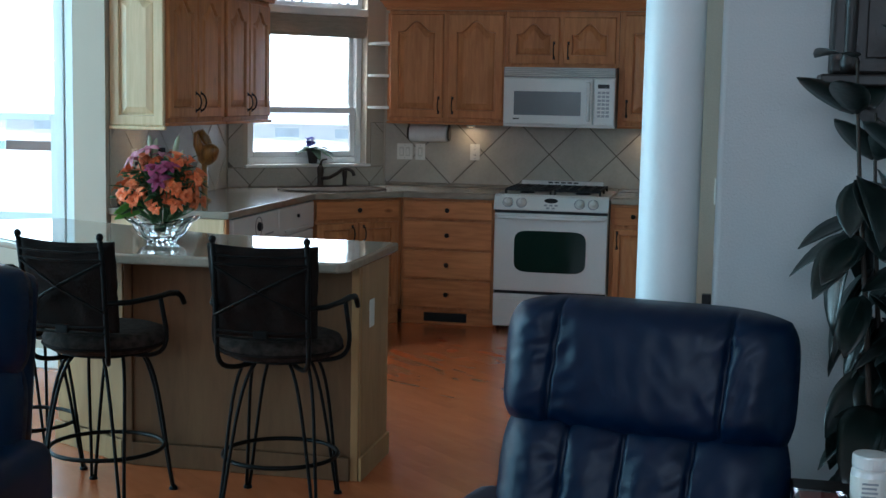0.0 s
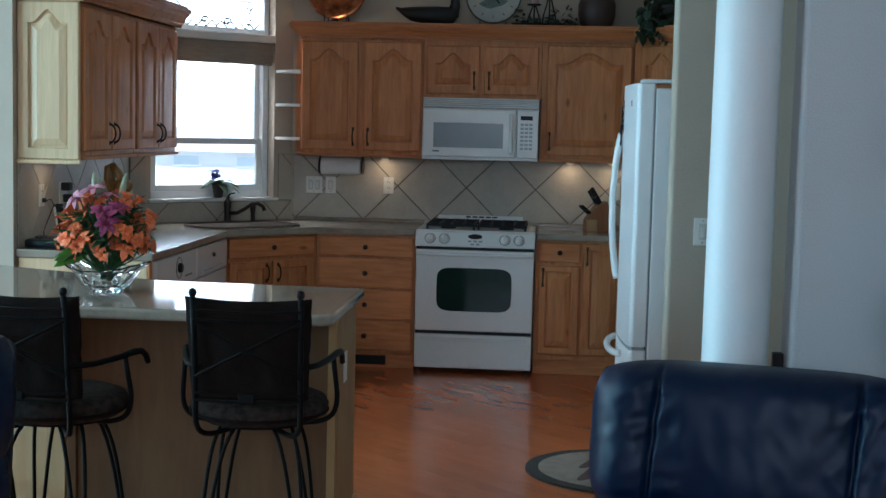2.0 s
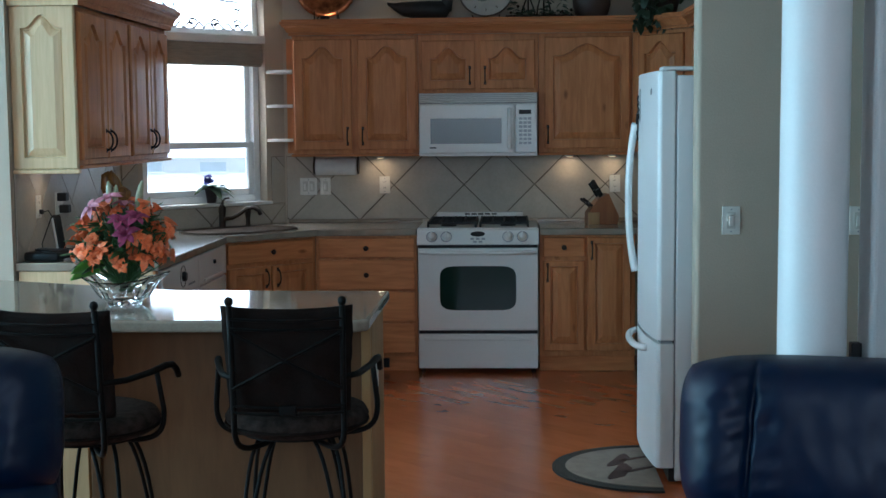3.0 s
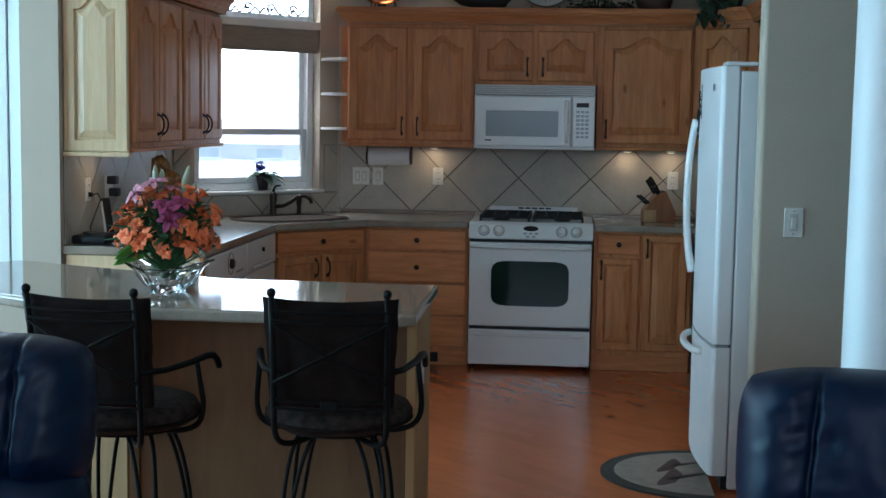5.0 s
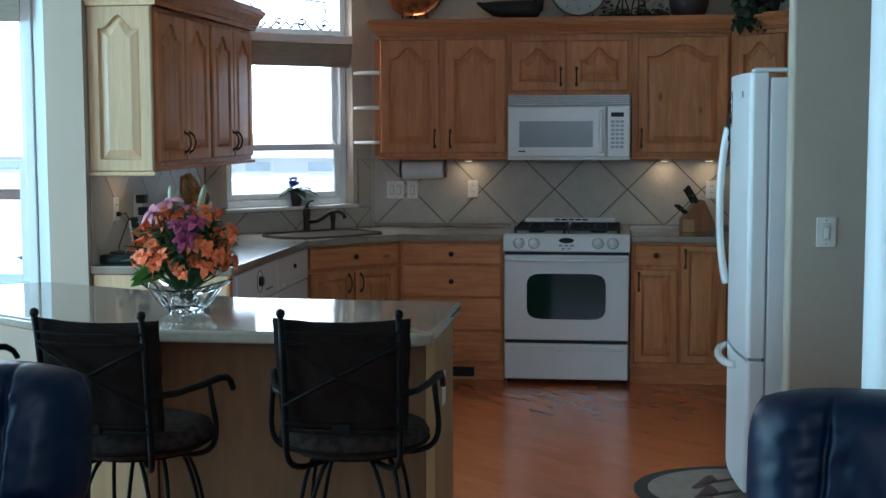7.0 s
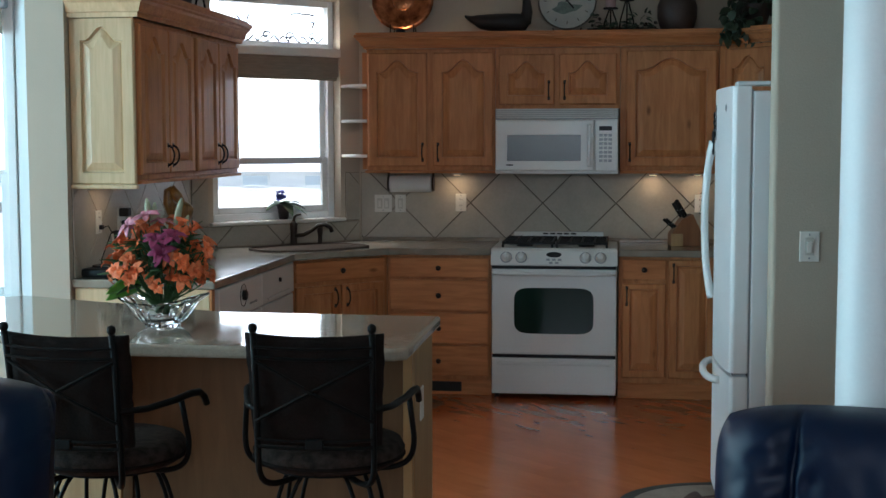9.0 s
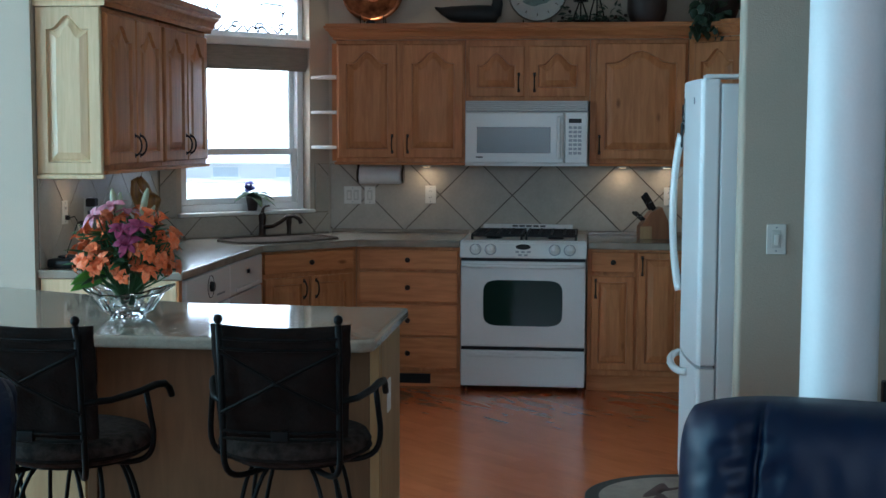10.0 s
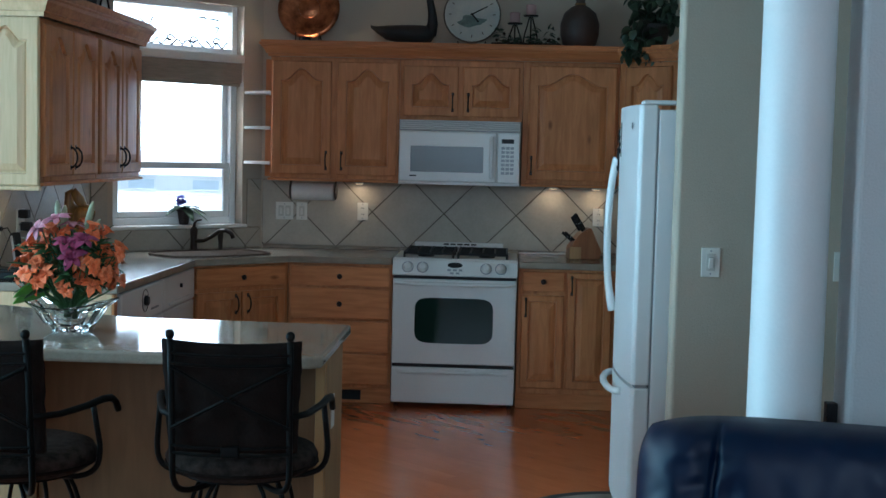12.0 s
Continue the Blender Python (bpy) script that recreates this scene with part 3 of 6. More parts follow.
def kick_board(cab, w):
    part("kick_board", box(0, w, 0.028, 0.045, 0.002, KICK), ALDER_H, cab)


cab = thing("base_cabinet", "knotty alder drawer base with four drawers", "cabinet", (-1.032, FACE, 0), group="base cabinets")
part("body", box(0, 0.645, 0, 0.598, KICK, DECK, 0.002), ALDER, cab)
for z, h in ((0.733, 0.122), (0.53, 0.188), (0.327, 0.188), (0.124, 0.188)):
    add_drawer(cab, 0.018, z, 0.612, h)
kick_board(cab, 0.645)
part("floor_vent", box(0.16, 0.46, 0.019, 0.027, 0.022, 0.082, 0.002), BLACK, cab, "dark metal floor register")

cab = thing("base_cabinet", "knotty alder base with one drawer and one door", "cabinet", (0.388, FACE, 0), group="base cabinets")
part("body", box(0, 0.60, 0, 0.598, KICK, DECK, 0.002), ALDER, cab)
add_drawer(cab, 0.022, 0.735, 0.262, 0.122)
add_door(cab, 0.022, 0.135, 0.262, 0.575, (0.028, 0.50), arched=False)
add_door(cab, 0.30, 0.135, 0.275, 0.722, (0.028, 0.64), arched=False)
kick_board(cab, 0.60)

SINK_LEN = math.hypot(0.49, 0.49)
cab = thing("sink_base_cabinet", "diagonal alder sink base with false drawer and two doors", "cabinet", (-1.525, -1.10, 0), 45, group="base cabinets")
part("body", moved(prism([(-1.523, -1.098), (-1.035, -0.609), (-1.035, -0.30), (-2.10, -0.85), (-2.10, -1.098)], KICK, DECK), pose(-1.525, -1.10, 0, 0, 0, 45).inverted()), ALDER, cab)
add_drawer(cab, 0.03, 0.735, SINK_LEN - 0.06, 0.122)
add_door(cab, 0.03, 0.135, SINK_LEN / 2 - 0.036, 0.575, (SINK_LEN / 2 - 0.075, 0.50), arched=False)
add_door(cab, SINK_LEN / 2 + 0.006, 0.135, SINK_LEN / 2 - 0.036, 0.575, (0.035, 0.50), arched=False)
kick_board(cab, SINK_LEN)

BFX = -1.525
cab = thing("base_end_panel", "pale alder end panel of the base cabinets", "cabinet panel", (BFX, -2.655, 0), 90)
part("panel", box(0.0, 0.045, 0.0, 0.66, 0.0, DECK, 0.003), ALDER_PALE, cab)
part("stile", box(0.0, 0.045, -0.014, -0.001, KICK, DECK, 0.002), ALDER, cab)


def appliance_front(name, label, category, y0, wide):
    ob = thing(name, label, category, (BFX, y0, 0), 90)
    part("body", box(0.004, wide - 0.004, 0.0, 0.55, 0.10, DECK - 0.003, 0.003), ENAMEL, ob)
    part("door", box(0.004, wide - 0.004, -0.03, -0.001, 0.11, 0.69, 0.008), ENAMEL, ob)
    panel = part("control_panel", box(0.004, wide - 0.004, -0.034, -0.001, 0.696, DECK - 0.004, 0.008), ENAMEL, ob)
    return ob, panel


dw, panel = appliance_front("dishwasher", "white built-in dishwasher with a small black knob", "dishwasher", -1.838, 0.70)
part("knob", moved(turned([(0.012, 0), (0.012, 0.012), (0.002, 0.014)], 20), pose(0.36, -0.034, 0.80, 90)), BLACK, panel, "small black knob")
part("handle", box(0.10, 0.56, -0.048, -0.034, 0.712, 0.730, 0.005), ENAMEL, panel)
# white appliance with a dial; its exact type is not known
comp, panel = appliance_front("undercounter_washer", "white undercounter appliance with a round black dial", "washer", -2.606, 0.765)
part("dial", moved(turned([(0.026, 0), (0.026, 0.012), (0.020, 0.02), (0.002, 0.021)], 24), pose(0.41, -0.034, 0.795, 90)), BLACK, panel, "round black dial")
part("dial_ring", moved(tube([(0.056 * math.cos(a), 0.056 * math.sin(a), 0) for a in (i * math.tau / 28 for i in range(28))], 0.002, 6, closed=True), pose(0.41, -0.0345, 0.795, 90)), BLACK, panel)
part("button_strip", box(0.52, 0.66, -0.0365, -0.0335, 0.735, 0.745), MW_GLASS, panel)

# worktops
counter = thing("countertop", "speckled taupe solid-surface countertop round the corner sink", "countertop")
part("left_top", prism([(-0.388, -0.002), (-0.388, -0.645), (-1.015, -0.645), (-1.492, -1.122), (-1.492, -2.665), (XL + 0.002, -2.665), (XL + 0.002, -DIAG - 0.002), (-1.321, -0.002)], DECK + 0.002, 0.915, 0.008), STONE, counter)
part("right_top", prism([(0.388, -0.002), (0.388, -0.645), (1.0, -0.645), (1.0, -1.40), (XR - 0.002, -1.40), (XR - 0.002, -0.002)], DECK + 0.002, 0.915, 0.008), STONE, counter)
bm = box(-1.30, -0.39, -0.022, -0.004, 0.9155, 0.935, 0.003)
part("back_lip", bm, STONE, counter)
part("back_lip", box(0.39, XR - 0.03, -0.022, -0.004, 0.9155, 0.935, 0.003), STONE, counter)

# ---------------------------------------------------------------- island
ISLE = (0.028, -0.045, 0)
island = thing("kitchen_island", "bent wooden kitchen island with alder panels", "island", ISLE)
# front faces take the shaded tone, end and slanted faces the lit one
part("body", prism([(-0.330, -3.86), (-0.330, -4.300), (-1.305, -4.300), (-1.76, -4.045), (-1.80, -3.62), (-1.25, -3.79)], 0.0, 0.873), ISLAND_SHADED, island)
part("front_panel", box(-1.29, -0.352, -4.314, -4.301, 0.10, 0.873, 0.002), ISLAND_SHADED, island, "alder panel, its colour darkened for shade")
part("corner_post", box(-0.351, -0.319, -4.318, -4.288, 0.0, 0.873, 0.003), ISLAND_LIT, island)
part("end_panel", box(-0.329, -0.317, -4.286, -3.855, 0.0, 0.873, 0.002), ISLAND_LIT, island, "honey-coloured wooden end panel in the lit wood tone")
slant = along((-1.768, -4.049), (-1.307, -4.308))
SL = math.hypot(0.461, 0.259)
part("slanted_panel", moved(box(0.01, SL - 0.035, -0.012, 0.004, 0.10, 0.873, 0.002), slant), ISLAND_LIT, island, "wooden panel in the lit wood tone")
part("corner_post", box(-1.327, -1.292, -4.322, -4.278, 0.0, 0.873, 0.003), ISLAND_SHADED, island)
part("base_trim", moved(box(0.0, SL - 0.03, -0.026, -0.013, 0.0, 0.098, 0.004), slant), ISLAND_LIT, island)
part("base_trim", box(-1.291, -0.352, -4.330, -4.315, 0.0, 0.098, 0.004), ISLAND_SHADED, island)
part("base_trim", box(-0.316, -0.304, -4.318, -3.855, 0.0, 0.098, 0.004), ISLAND_LIT, island)
island_top = link_mesh("island_countertop", prism([(-0.30, -3.745), (-0.30, -4.52), (-0.34, -4.555), (-1.43, -4.555), (-2.25, -4.02), (-2.42, -3.55), (-2.15, -3.28), (-1.15, -3.735)], 0.876, 0.917, 0.012, segments=4), ISLAND_STONE)
island_top.location = ISLE
tagged(island_top, "glossy speckled beige stone island countertop", "countertop")
outlet = thing("outlet", "ivory outlet plate on the island end panel", "outlet", (-0.3165 + ISLE[0], -4.14 + ISLE[1], 0.665), 90)
part("plate", box(-0.035, 0.035, -0.005, -0.0005, -0.057, 0.057, 0.002), PLASTIC, outlet)

# ---------------------------------------------------------------- appliances
stove = thing("gas_range", "white slide-in gas range with black grates", "stove", (0, -0.66, 0))
part("body", box(-0.379, 0.379, 0.02, 0.64, 0.05, 0.895, 0.004), ENAMEL, stove)
door = part("oven_door", box(-0.377, 0.377, -0.018, 0.018, 0.275, 0.797, 0.008, segments=3), ENAMEL, stove)
outline = []
for i in range(40):
    a = math.tau * i / 40
    c, s = math.cos(a), math.sin(a)
    outline.append((0.240 * math.copysign(abs(c) ** 0.24, c) * (1 - 0.03 * s * s), 0.140 * math.copysign(abs(s) ** 0.30, s) * (1 - 0.07 * c * c)))
part("window", moved(prism(outline, 0, 0.004, 0.0015, segments=1), pose(0, -0.018, 0.544, 90)), BLACK_GLASS, door, "dark oven window")
bm = tube([(x, -0.018 - 0.05 * (1 - abs(x / 0.365) ** 6), 0.772) for x in (0.365 * math.sin(i * math.pi / 28) for i in range(-14, 15))], 0.0125, 12)
part("handle", bm, ENAMEL, door, "white bar handle", True)
drawer = part("storage_drawer", box(-0.377, 0.377, -0.016, 0.018, 0.032, 0.253, 0.008, segments=3), ENAMEL, stove)
part("grip", box(-0.34, 0.34, -0.026, -0.015, 0.212, 0.230, 0.005), ENAMEL, drawer)
# black strips put in for the shade of the gaps round the oven door
part("gap_strip", box(-0.374, 0.374, 0.0, 0.016, 0.2535, 0.2745), BLACK, stove)
part("top_gap", box(-0.376, 0.376, -0.004, 0.016, 0.7975, 0.8175), BLACK, stove)
bm = bmesh.new()
one = [(-0.030, 0.818), (-0.036, 0.825), (0.000, 0.905), (0.02, 0.917), (0.10, 0.917), (0.10, 0.818)]
va = [bm.verts.new((-0.381, y, z)) for y, z in one]
vb = [bm.verts.new((0.381, y, z)) for y, z in one]
bm.faces.new(va)
bm.faces.new(vb[::-1])
for i in range(len(one)):
    bm.faces.new((va[i], va[(i + 1) % 6], vb[(i + 1) % 6], vb[i]))
panel = part("control_panel", bm, ENAMEL, stove)
TILT = pose(0, -0.0165, 0.868, 90 - 24)
for x in (-0.288, -0.197, 0.190, 0.280):
    k = moved(turned([(0.030, 0), (0.030, 0.006), (0.024, 0.010), (0.022, 0.028), (0.019, 0.032), (0.002, 0.033)], 24), TILT @ pose(x, 0, 0))
    kk = part("knob", k, ENAMEL, panel, "white burner knob", True)
    part("grip", moved(box(-0.004, 0.004, -0.022, 0.022, 0.031, 0.040, 0.002), TILT @ pose(x, 0, 0)), ENAMEL, kk)
    part("dial_ring", moved(turned([(0.036, 0.0), (0.036, 0.002), (0.031, 0.003), (0.031, 0.0)], 24), TILT @ pose(x, 0, 0)), MW_GLASS, panel)
part("display", moved(prism([(0.046 * math.cos(math.tau * i / 24), 0.017 * math.sin(math.tau * i / 24)) for i in range(24)], 0, 0.003), TILT @ pose(0, 0.018, 0)), BLACK, panel, "dark oval clock display")
for i, (x, y) in enumerate(((-0.035, -0.014), (0, -0.014), (0.035, -0.014), (-0.018, -0.034), (0.018, -0.034))):
    part("button", moved(box(-0.011, 0.011, -0.006, 0.006, 0, 0.003, 0.001), TILT @ pose(x, y, 0)), MW_GLASS, panel)
part("cooktop", box(-0.381, 0.381, 0.03, 0.635, 0.897, 0.921, 0.006), ENAMEL, stove)
for cx in (-0.19, 0.19):
    for cy in (0.20, 0.47):
        part("burner_cap", turned([(0.05, 0.918), (0.05, 0.928), (0.036, 0.932), (0.036, 0.94), (0.003, 0.942)], 24, center=(cx, cy, 0)), IRON, stove, smooth=False)
for cx in (-0.165, 0.165):
    g = bmesh.new()
    for x in (-0.15, -0.075, 0, 0.075, 0.15):
        box(cx + x - 0.006, cx + x + 0.006, 0.06, 0.60, 0.944, 0.958, 0.003, g)
    for y in (0.065, 0.20, 0.335, 0.47, 0.595):
        box(cx - 0.156, cx + 0.156, y - 0.006, y + 0.006, 0.941, 0.955, 0.003, g)
    for x in (-0.15, 0.15):
        for y in (0.065, 0.335, 0.595):
            box(cx + x - 0.007, cx + x + 0.007, y - 0.007, y + 0.007, 0.918, 0.945, 0.002, g)
    part("grate", g, IRON, stove, "black cast iron grate")
part("rear_vent", box(-0.29, 0.29, 0.595, 0.635, 0.922, 0.984, 0.006), ENAMEL, stove)
for i in range(5):
    part("vent_slot", box(-0.10 + i * 0.045, -0.066 + i * 0.045, 0.592, 0.5955, 0.966, 0.976), BLACK, stove)
for x in (-0.35, 0.35):
    part("foot", turned([(0.016, 0.0), (0.016, 0.012), (0.010, 0.016), (0.010, 0.06)], 12, center=(x, 0.06, 0)), BLACK, stove)
    part("foot", turned([(0.016, 0.0), (0.016, 0.012), (0.010, 0.016), (0.010, 0.06)], 12, center=(x, 0.56, 0)), BLACK, stove)

mw = thing("microwave_oven", "white over-the-range microwave with a vent grille", "microwave", (0, -0.40, 0))
part("body", box(-0.380, 0.380, 0.0, 0.393, 1.366, 1.768, 0.004), ENAMEL, mw)
md = part("door", box(-0.378, 0.233, -0.024, -0.001, 1.385, 1.700, 0.010, segments=3), ENAMEL, mw)
part("window", box(-0.305, 0.150, -0.027, -0.0235, 1.447, 1.607, 0.0012), MW_MESH, md, "grey mesh microwave window")
part("handle", box(0.188, 0.214, -0.055, -0.023, 1.41, 1.675, 0.010, segments=3), ENAMEL, md, "white vertical grip")
part("badge", box(-0.31, -0.268, -0.0255, -0.0235, 1.417, 1.425), BLACK, md)
mp_ = part("control_panel", box(0.238, 0.378, -0.024, -0.001, 1.385, 1.700, 0.008, segments=3), ENAMEL, mw)
part("display", box(0.262, 0.340, -0.026, -0.0235, 1.633, 1.660), BLACK, mp_, "black clock display")
for r in range(7):
    for c in range(3):
        part("button", box(0.262 + c * 0.028, 0.284 + c * 0.028, -0.0262, -0.0235, 1.596 - r * 0.026, 1.612 - r * 0.026, 0.0012), MW_GLASS, mp_)
vent = part("vent_grille", box(-0.379, 0.379, -0.016, -0.001, 1.703, 1.767, 0.003), MW_GLASS, mw)
for i in range(5):
    part("slat", moved(box(-0.374, 0.374, -0.010, 0.004, -0.003, 0.003, 0.001), pose(0, -0.018, 1.712 + i * 0.0125, -25)), ENAMEL, vent)

fridge = thing("refrigerator", "white bottom-freezer refrigerator with curved handles", "refrigerator", (0.825, -3.285, 0), 0)
FW = 0.86
part("body", box(0.085, 0.79, 0.0, FW, 0.02, 1.765, 0.006), FRIDGE_SKIN, fridge)


def bowed_door(z0, z1):
    """A refrigerator door, its face bowed out towards -x."""
    pts = [(0.078, 0.0), (0.020, 0.0)] + [(0.004 - 0.030 * math.sin(math.pi * i / 14), 0.012 + (FW - 0.024) * i / 14) for i in range(15)] + [(0.020, FW), (0.078, FW)]
    return prism(pts[::-1], z0, z1, 0.005, segments=2)


up = part("upper_door", bowed_door(0.634, 1.785), FRIDGE_SKIN, fridge)
lo = part("freezer_door", bowed_door(0.075, 0.620), FRIDGE_SKIN, fridge)
part("gasket", box(0.078, 0.086, 0.01, FW - 0.01, 0.08, 1.77), MW_GLASS, fridge)
part("gasket", box(0.02, 0.07, 0.01, FW - 0.01, 0.618, 0.636), MW_GLASS, fridge)
part("hinge_cover", box(0.02, 0.20, 0.0, 0.12, 1.786, 1.803, 0.006), FRIDGE_SKIN, fridge)
part("kick_grille", box(0.06, 0.10, 0.02, FW - 0.02, 0.012, 0.07, 0.003), BLACK, fridge)
hy = FW - 0.10


def strap(points, wide, thick, swell=0.0):
    """A flat rounded strap along a line of points, wide along y."""
    bm = tube(points, 1.0, 12)
    n = len(points)
    for i, v in enumerate(bm.verts):
        c = Vector(points[i // 12])
        d = v.co - c
        fade = 1.0 + swell * abs(2 * (i // 12) / (n - 1) - 1) ** 5
        v.co = c + Vector((d.x * thick * fade, d.y * wide * fade, d.z * thick * fade))
    return bm


pts = bezier((-0.012, hy, 1.56), (-0.062, hy, 1.47), (-0.068, hy, 0.98), (-0.012, hy, 0.86), 22)
part("handle", strap(pts, 0.030, 0.017, 0.6), ENAMEL, up, "white bowed door handle", True)
pts = bezier((-0.012, 0.22, 0.570), (-0.085, 0.24, 0.560), (-0.085, FW - 0.14, 0.560), (-0.014, FW - 0.12, 0.570), 16)
part("handle", strap(pts, 0.016, 0.016), ENAMEL, lo, "white bowed freezer handle", True)
mg = part("magnet_clip", tube([(-0.036, 0.50 + 0.03 * math.cos(t), 1.56 + 0.05 * math.sin(t)) for t in (i * 0.4 for i in range(15))], 0.004, 6), BLACK, up, "black wire magnet clip")
part("badge", moved(turned([(0.014, 0), (0.013, 0.003), (0.002, 0.004)], 20), pose(-0.012, 0.12, 1.70, 0, -90)), MW_GLASS, up, "small round grey badge")


# ---------------------------------------------------------------- bar stools
def bar_stool(place, turn):
    """A swivel stool with arms, facing +y."""
    st = thing("bar_stool", "dark iron swivel bar stool with brown suede seat and back", "bar stool", place, turn, group="stools at the island")
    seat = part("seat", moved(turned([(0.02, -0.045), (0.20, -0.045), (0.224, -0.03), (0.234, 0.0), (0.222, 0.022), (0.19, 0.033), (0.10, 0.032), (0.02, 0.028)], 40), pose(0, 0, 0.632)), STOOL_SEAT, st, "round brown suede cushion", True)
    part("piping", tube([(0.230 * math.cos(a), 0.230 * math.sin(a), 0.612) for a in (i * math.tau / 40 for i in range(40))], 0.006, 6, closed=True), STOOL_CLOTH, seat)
    part("swivel_plate", turned([(0.12, 0.562), (0.12, 0.574), (0.18, 0.576), (0.18, 0.588)], 28), STOOL_IRON, st)
    # back cushion, slightly bowed and leaning back
    bm = bmesh.new()
    nx, nz = 24, 18
    grid = {}
    for s in (0, 1):
        for i in range(nx + 1):
            for k in range(nz + 1):
                u, v = 2 * i / nx - 1, k / nz
                x = u * (0.187 + 0.014 * v) + 0.005 * noise.noise((u * 2, v * 6, 9.0)) * abs(u) ** 4
                edge = max(0.0, 1 - abs(u) ** 6) * max(0.0, 1 - abs(2 * v - 1) ** 6)
                y = -0.232 - 0.05 * v + 0.02 * u * u + (0.058 if s else -0.008) * edge + (0.018 if s else 0) + 0.011 * noise.noise((u * 2.2, v * 2.5, s + 3.0)) + 0.005 * noise.noise((u * 6 + v * 4, v * 8, s + 5.0))
                z = 0.685 + 0.325 * v + 0.010 * u * u * v
                grid[s, i, k] = bm.verts.new((x, y, z))
        for i in range(nx):
            for k in range(nz):
                bm.faces.new((grid[s, i, k], grid[s, i + 1, k], grid[s, i + 1, k + 1], grid[s, i, k + 1]))
    rim = [(i, 0) for i in range(nx)] + [(nx, k) for k in range(nz)] + [(i, nz) for i in range(nx, 0, -1)] + [(0, k) for k in range(nz, 0, -1)]
    for a, b in zip(rim, rim[1:] + rim[:1]):
        bm.faces.new((grid[0, a[0], a[1]], grid[0, b[0], b[1]], grid[1, b[0], b[1]], grid[1, a[0], a[1]]))
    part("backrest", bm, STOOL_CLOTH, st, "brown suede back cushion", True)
    for s in (-1, 1):
        post = bezier((s * 0.07, -0.10, 0.566), (s * 0.14, -0.20, 0.553), (s * 0.169, -0.24, 0.56), (s * 0.169, -0.248, 0.64), 8) + [(s * 0.169, -0.251, 0.68), (s * 0.169, -0.258, 0.75), (s * 0.170, -0.272, 0.90), (s * 0.171, -0.292, 1.025)]
        p = part("back_post", tube(post, 0.0095, 8), STOOL_IRON, st, smooth=True)
        part("finial", moved(turned([(0.007, -0.012), (0.0125, -0.003), (0.0135, 0.005), (0.010, 0.013), (0.002, 0.017)], 12), pose(s * 0.171, -0.294, 1.036)), STOOL_IRON, p, smooth=True)
        arm = [(s * 0.170, -0.262, 0.798), (s * 0.212, -0.17, 0.793), (s * 0.243, -0.05, 0.797), (s * 0.258, 0.025, 0.804), (s * 0.264, 0.075, 0.800), (s * 0.266, 0.105, 0.782), (s * 0.267, 0.122, 0.754)]
        part("armrest", tube(arm, [0.010, 0.0105, 0.011, 0.012, 0.0115, 0.0105, 0.010], 8), STOOL_IRON, st, smooth=True)
        part("arm_support", tube([(s * 0.249, -0.02, 0.797), (s * 0.256, -0.01, 0.73)] + bezier((s * 0.262, 0.0, 0.67), (s * 0.264, 0.0, 0.60), (s * 0.25, 0.0, 0.562), (s * 0.12, 0.0, 0.566), 9), 0.009, 8), STOOL_IRON, st, smooth=True)
    for z, y in ((0.985, -0.291), (0.955, -0.288), (0.712, -0.262), (0.690, -0.260)):
        part("back_rail", tube([(-0.171, y, z), (-0.09, y - 0.012, z - 0.004), (0.0, y - 0.015, z - 0.005), (0.09, y - 0.012, z - 0.004), (0.171, y, z)], 0.005, 6), STOOL_IRON, st)
    part("clip", box(-0.026, 0.026, -0.283, -0.266, 0.684, 0.714, 0.003), STOOL_IRON, st)
    part("cross_bar", tube([(-0.17, -0.274, 0.765), (0, -0.302, 0.858), (0.17, -0.288, 0.945)], 0.006, 6), STOOL_IRON, st)
    part("cross_bar", tube([(-0.17, -0.288, 0.945), (0, -0.304, 0.852), (0.17, -0.274, 0.765)], 0.006, 6), STOOL_IRON, st)
    for q in range(4):
        a = math.radians(45 + 90 * q)
        legs = bmesh.new()
        for off in (-1, 1):
            side = Vector((-math.sin(a), math.cos(a), 0)) * off
            d = Vector((math.cos(a), math.sin(a), 0))
            path = bezier(d * 0.125 + side * 0.036 + Vector((0, 0, 0.57)), d * 0.20 + side * 0.032 + Vector((0, 0, 0.50)), d * 0.212 + side * 0.016 + Vector((0, 0, 0.25)), d * 0.256 + side * 0.007 + Vector((0, 0, 0.012)), 10)
            tube(path, 0.0068, 7, legs)
        leg = part("leg", legs, STOOL_IRON, st, smooth=True)
        part("foot", turned([(0.017, 0.0), (0.017, 0.008), (0.010, 0.016), (0.006, 0.02)], 12, center=(0.258 * math.cos(a), 0.258 * math.sin(a), 0)), STOOL_IRON, leg)
    part("foot_ring", tube([(0.216 * math.cos(t), 0.216 * math.sin(t), 0.20) for t in (i * math.tau / 40 for i in range(40))], 0.0085, 8, closed=True), STOOL_IRON, st, smooth=True)
    return st


stool = bar_stool((-0.494, -4.725, 0), 3.5)
copy_thing(stool, pose(-1.163, -4.81, 0, 0, 0, -7))
copy_thing(stool, pose(-1.68, -4.52, 0, 0, 0, -38))


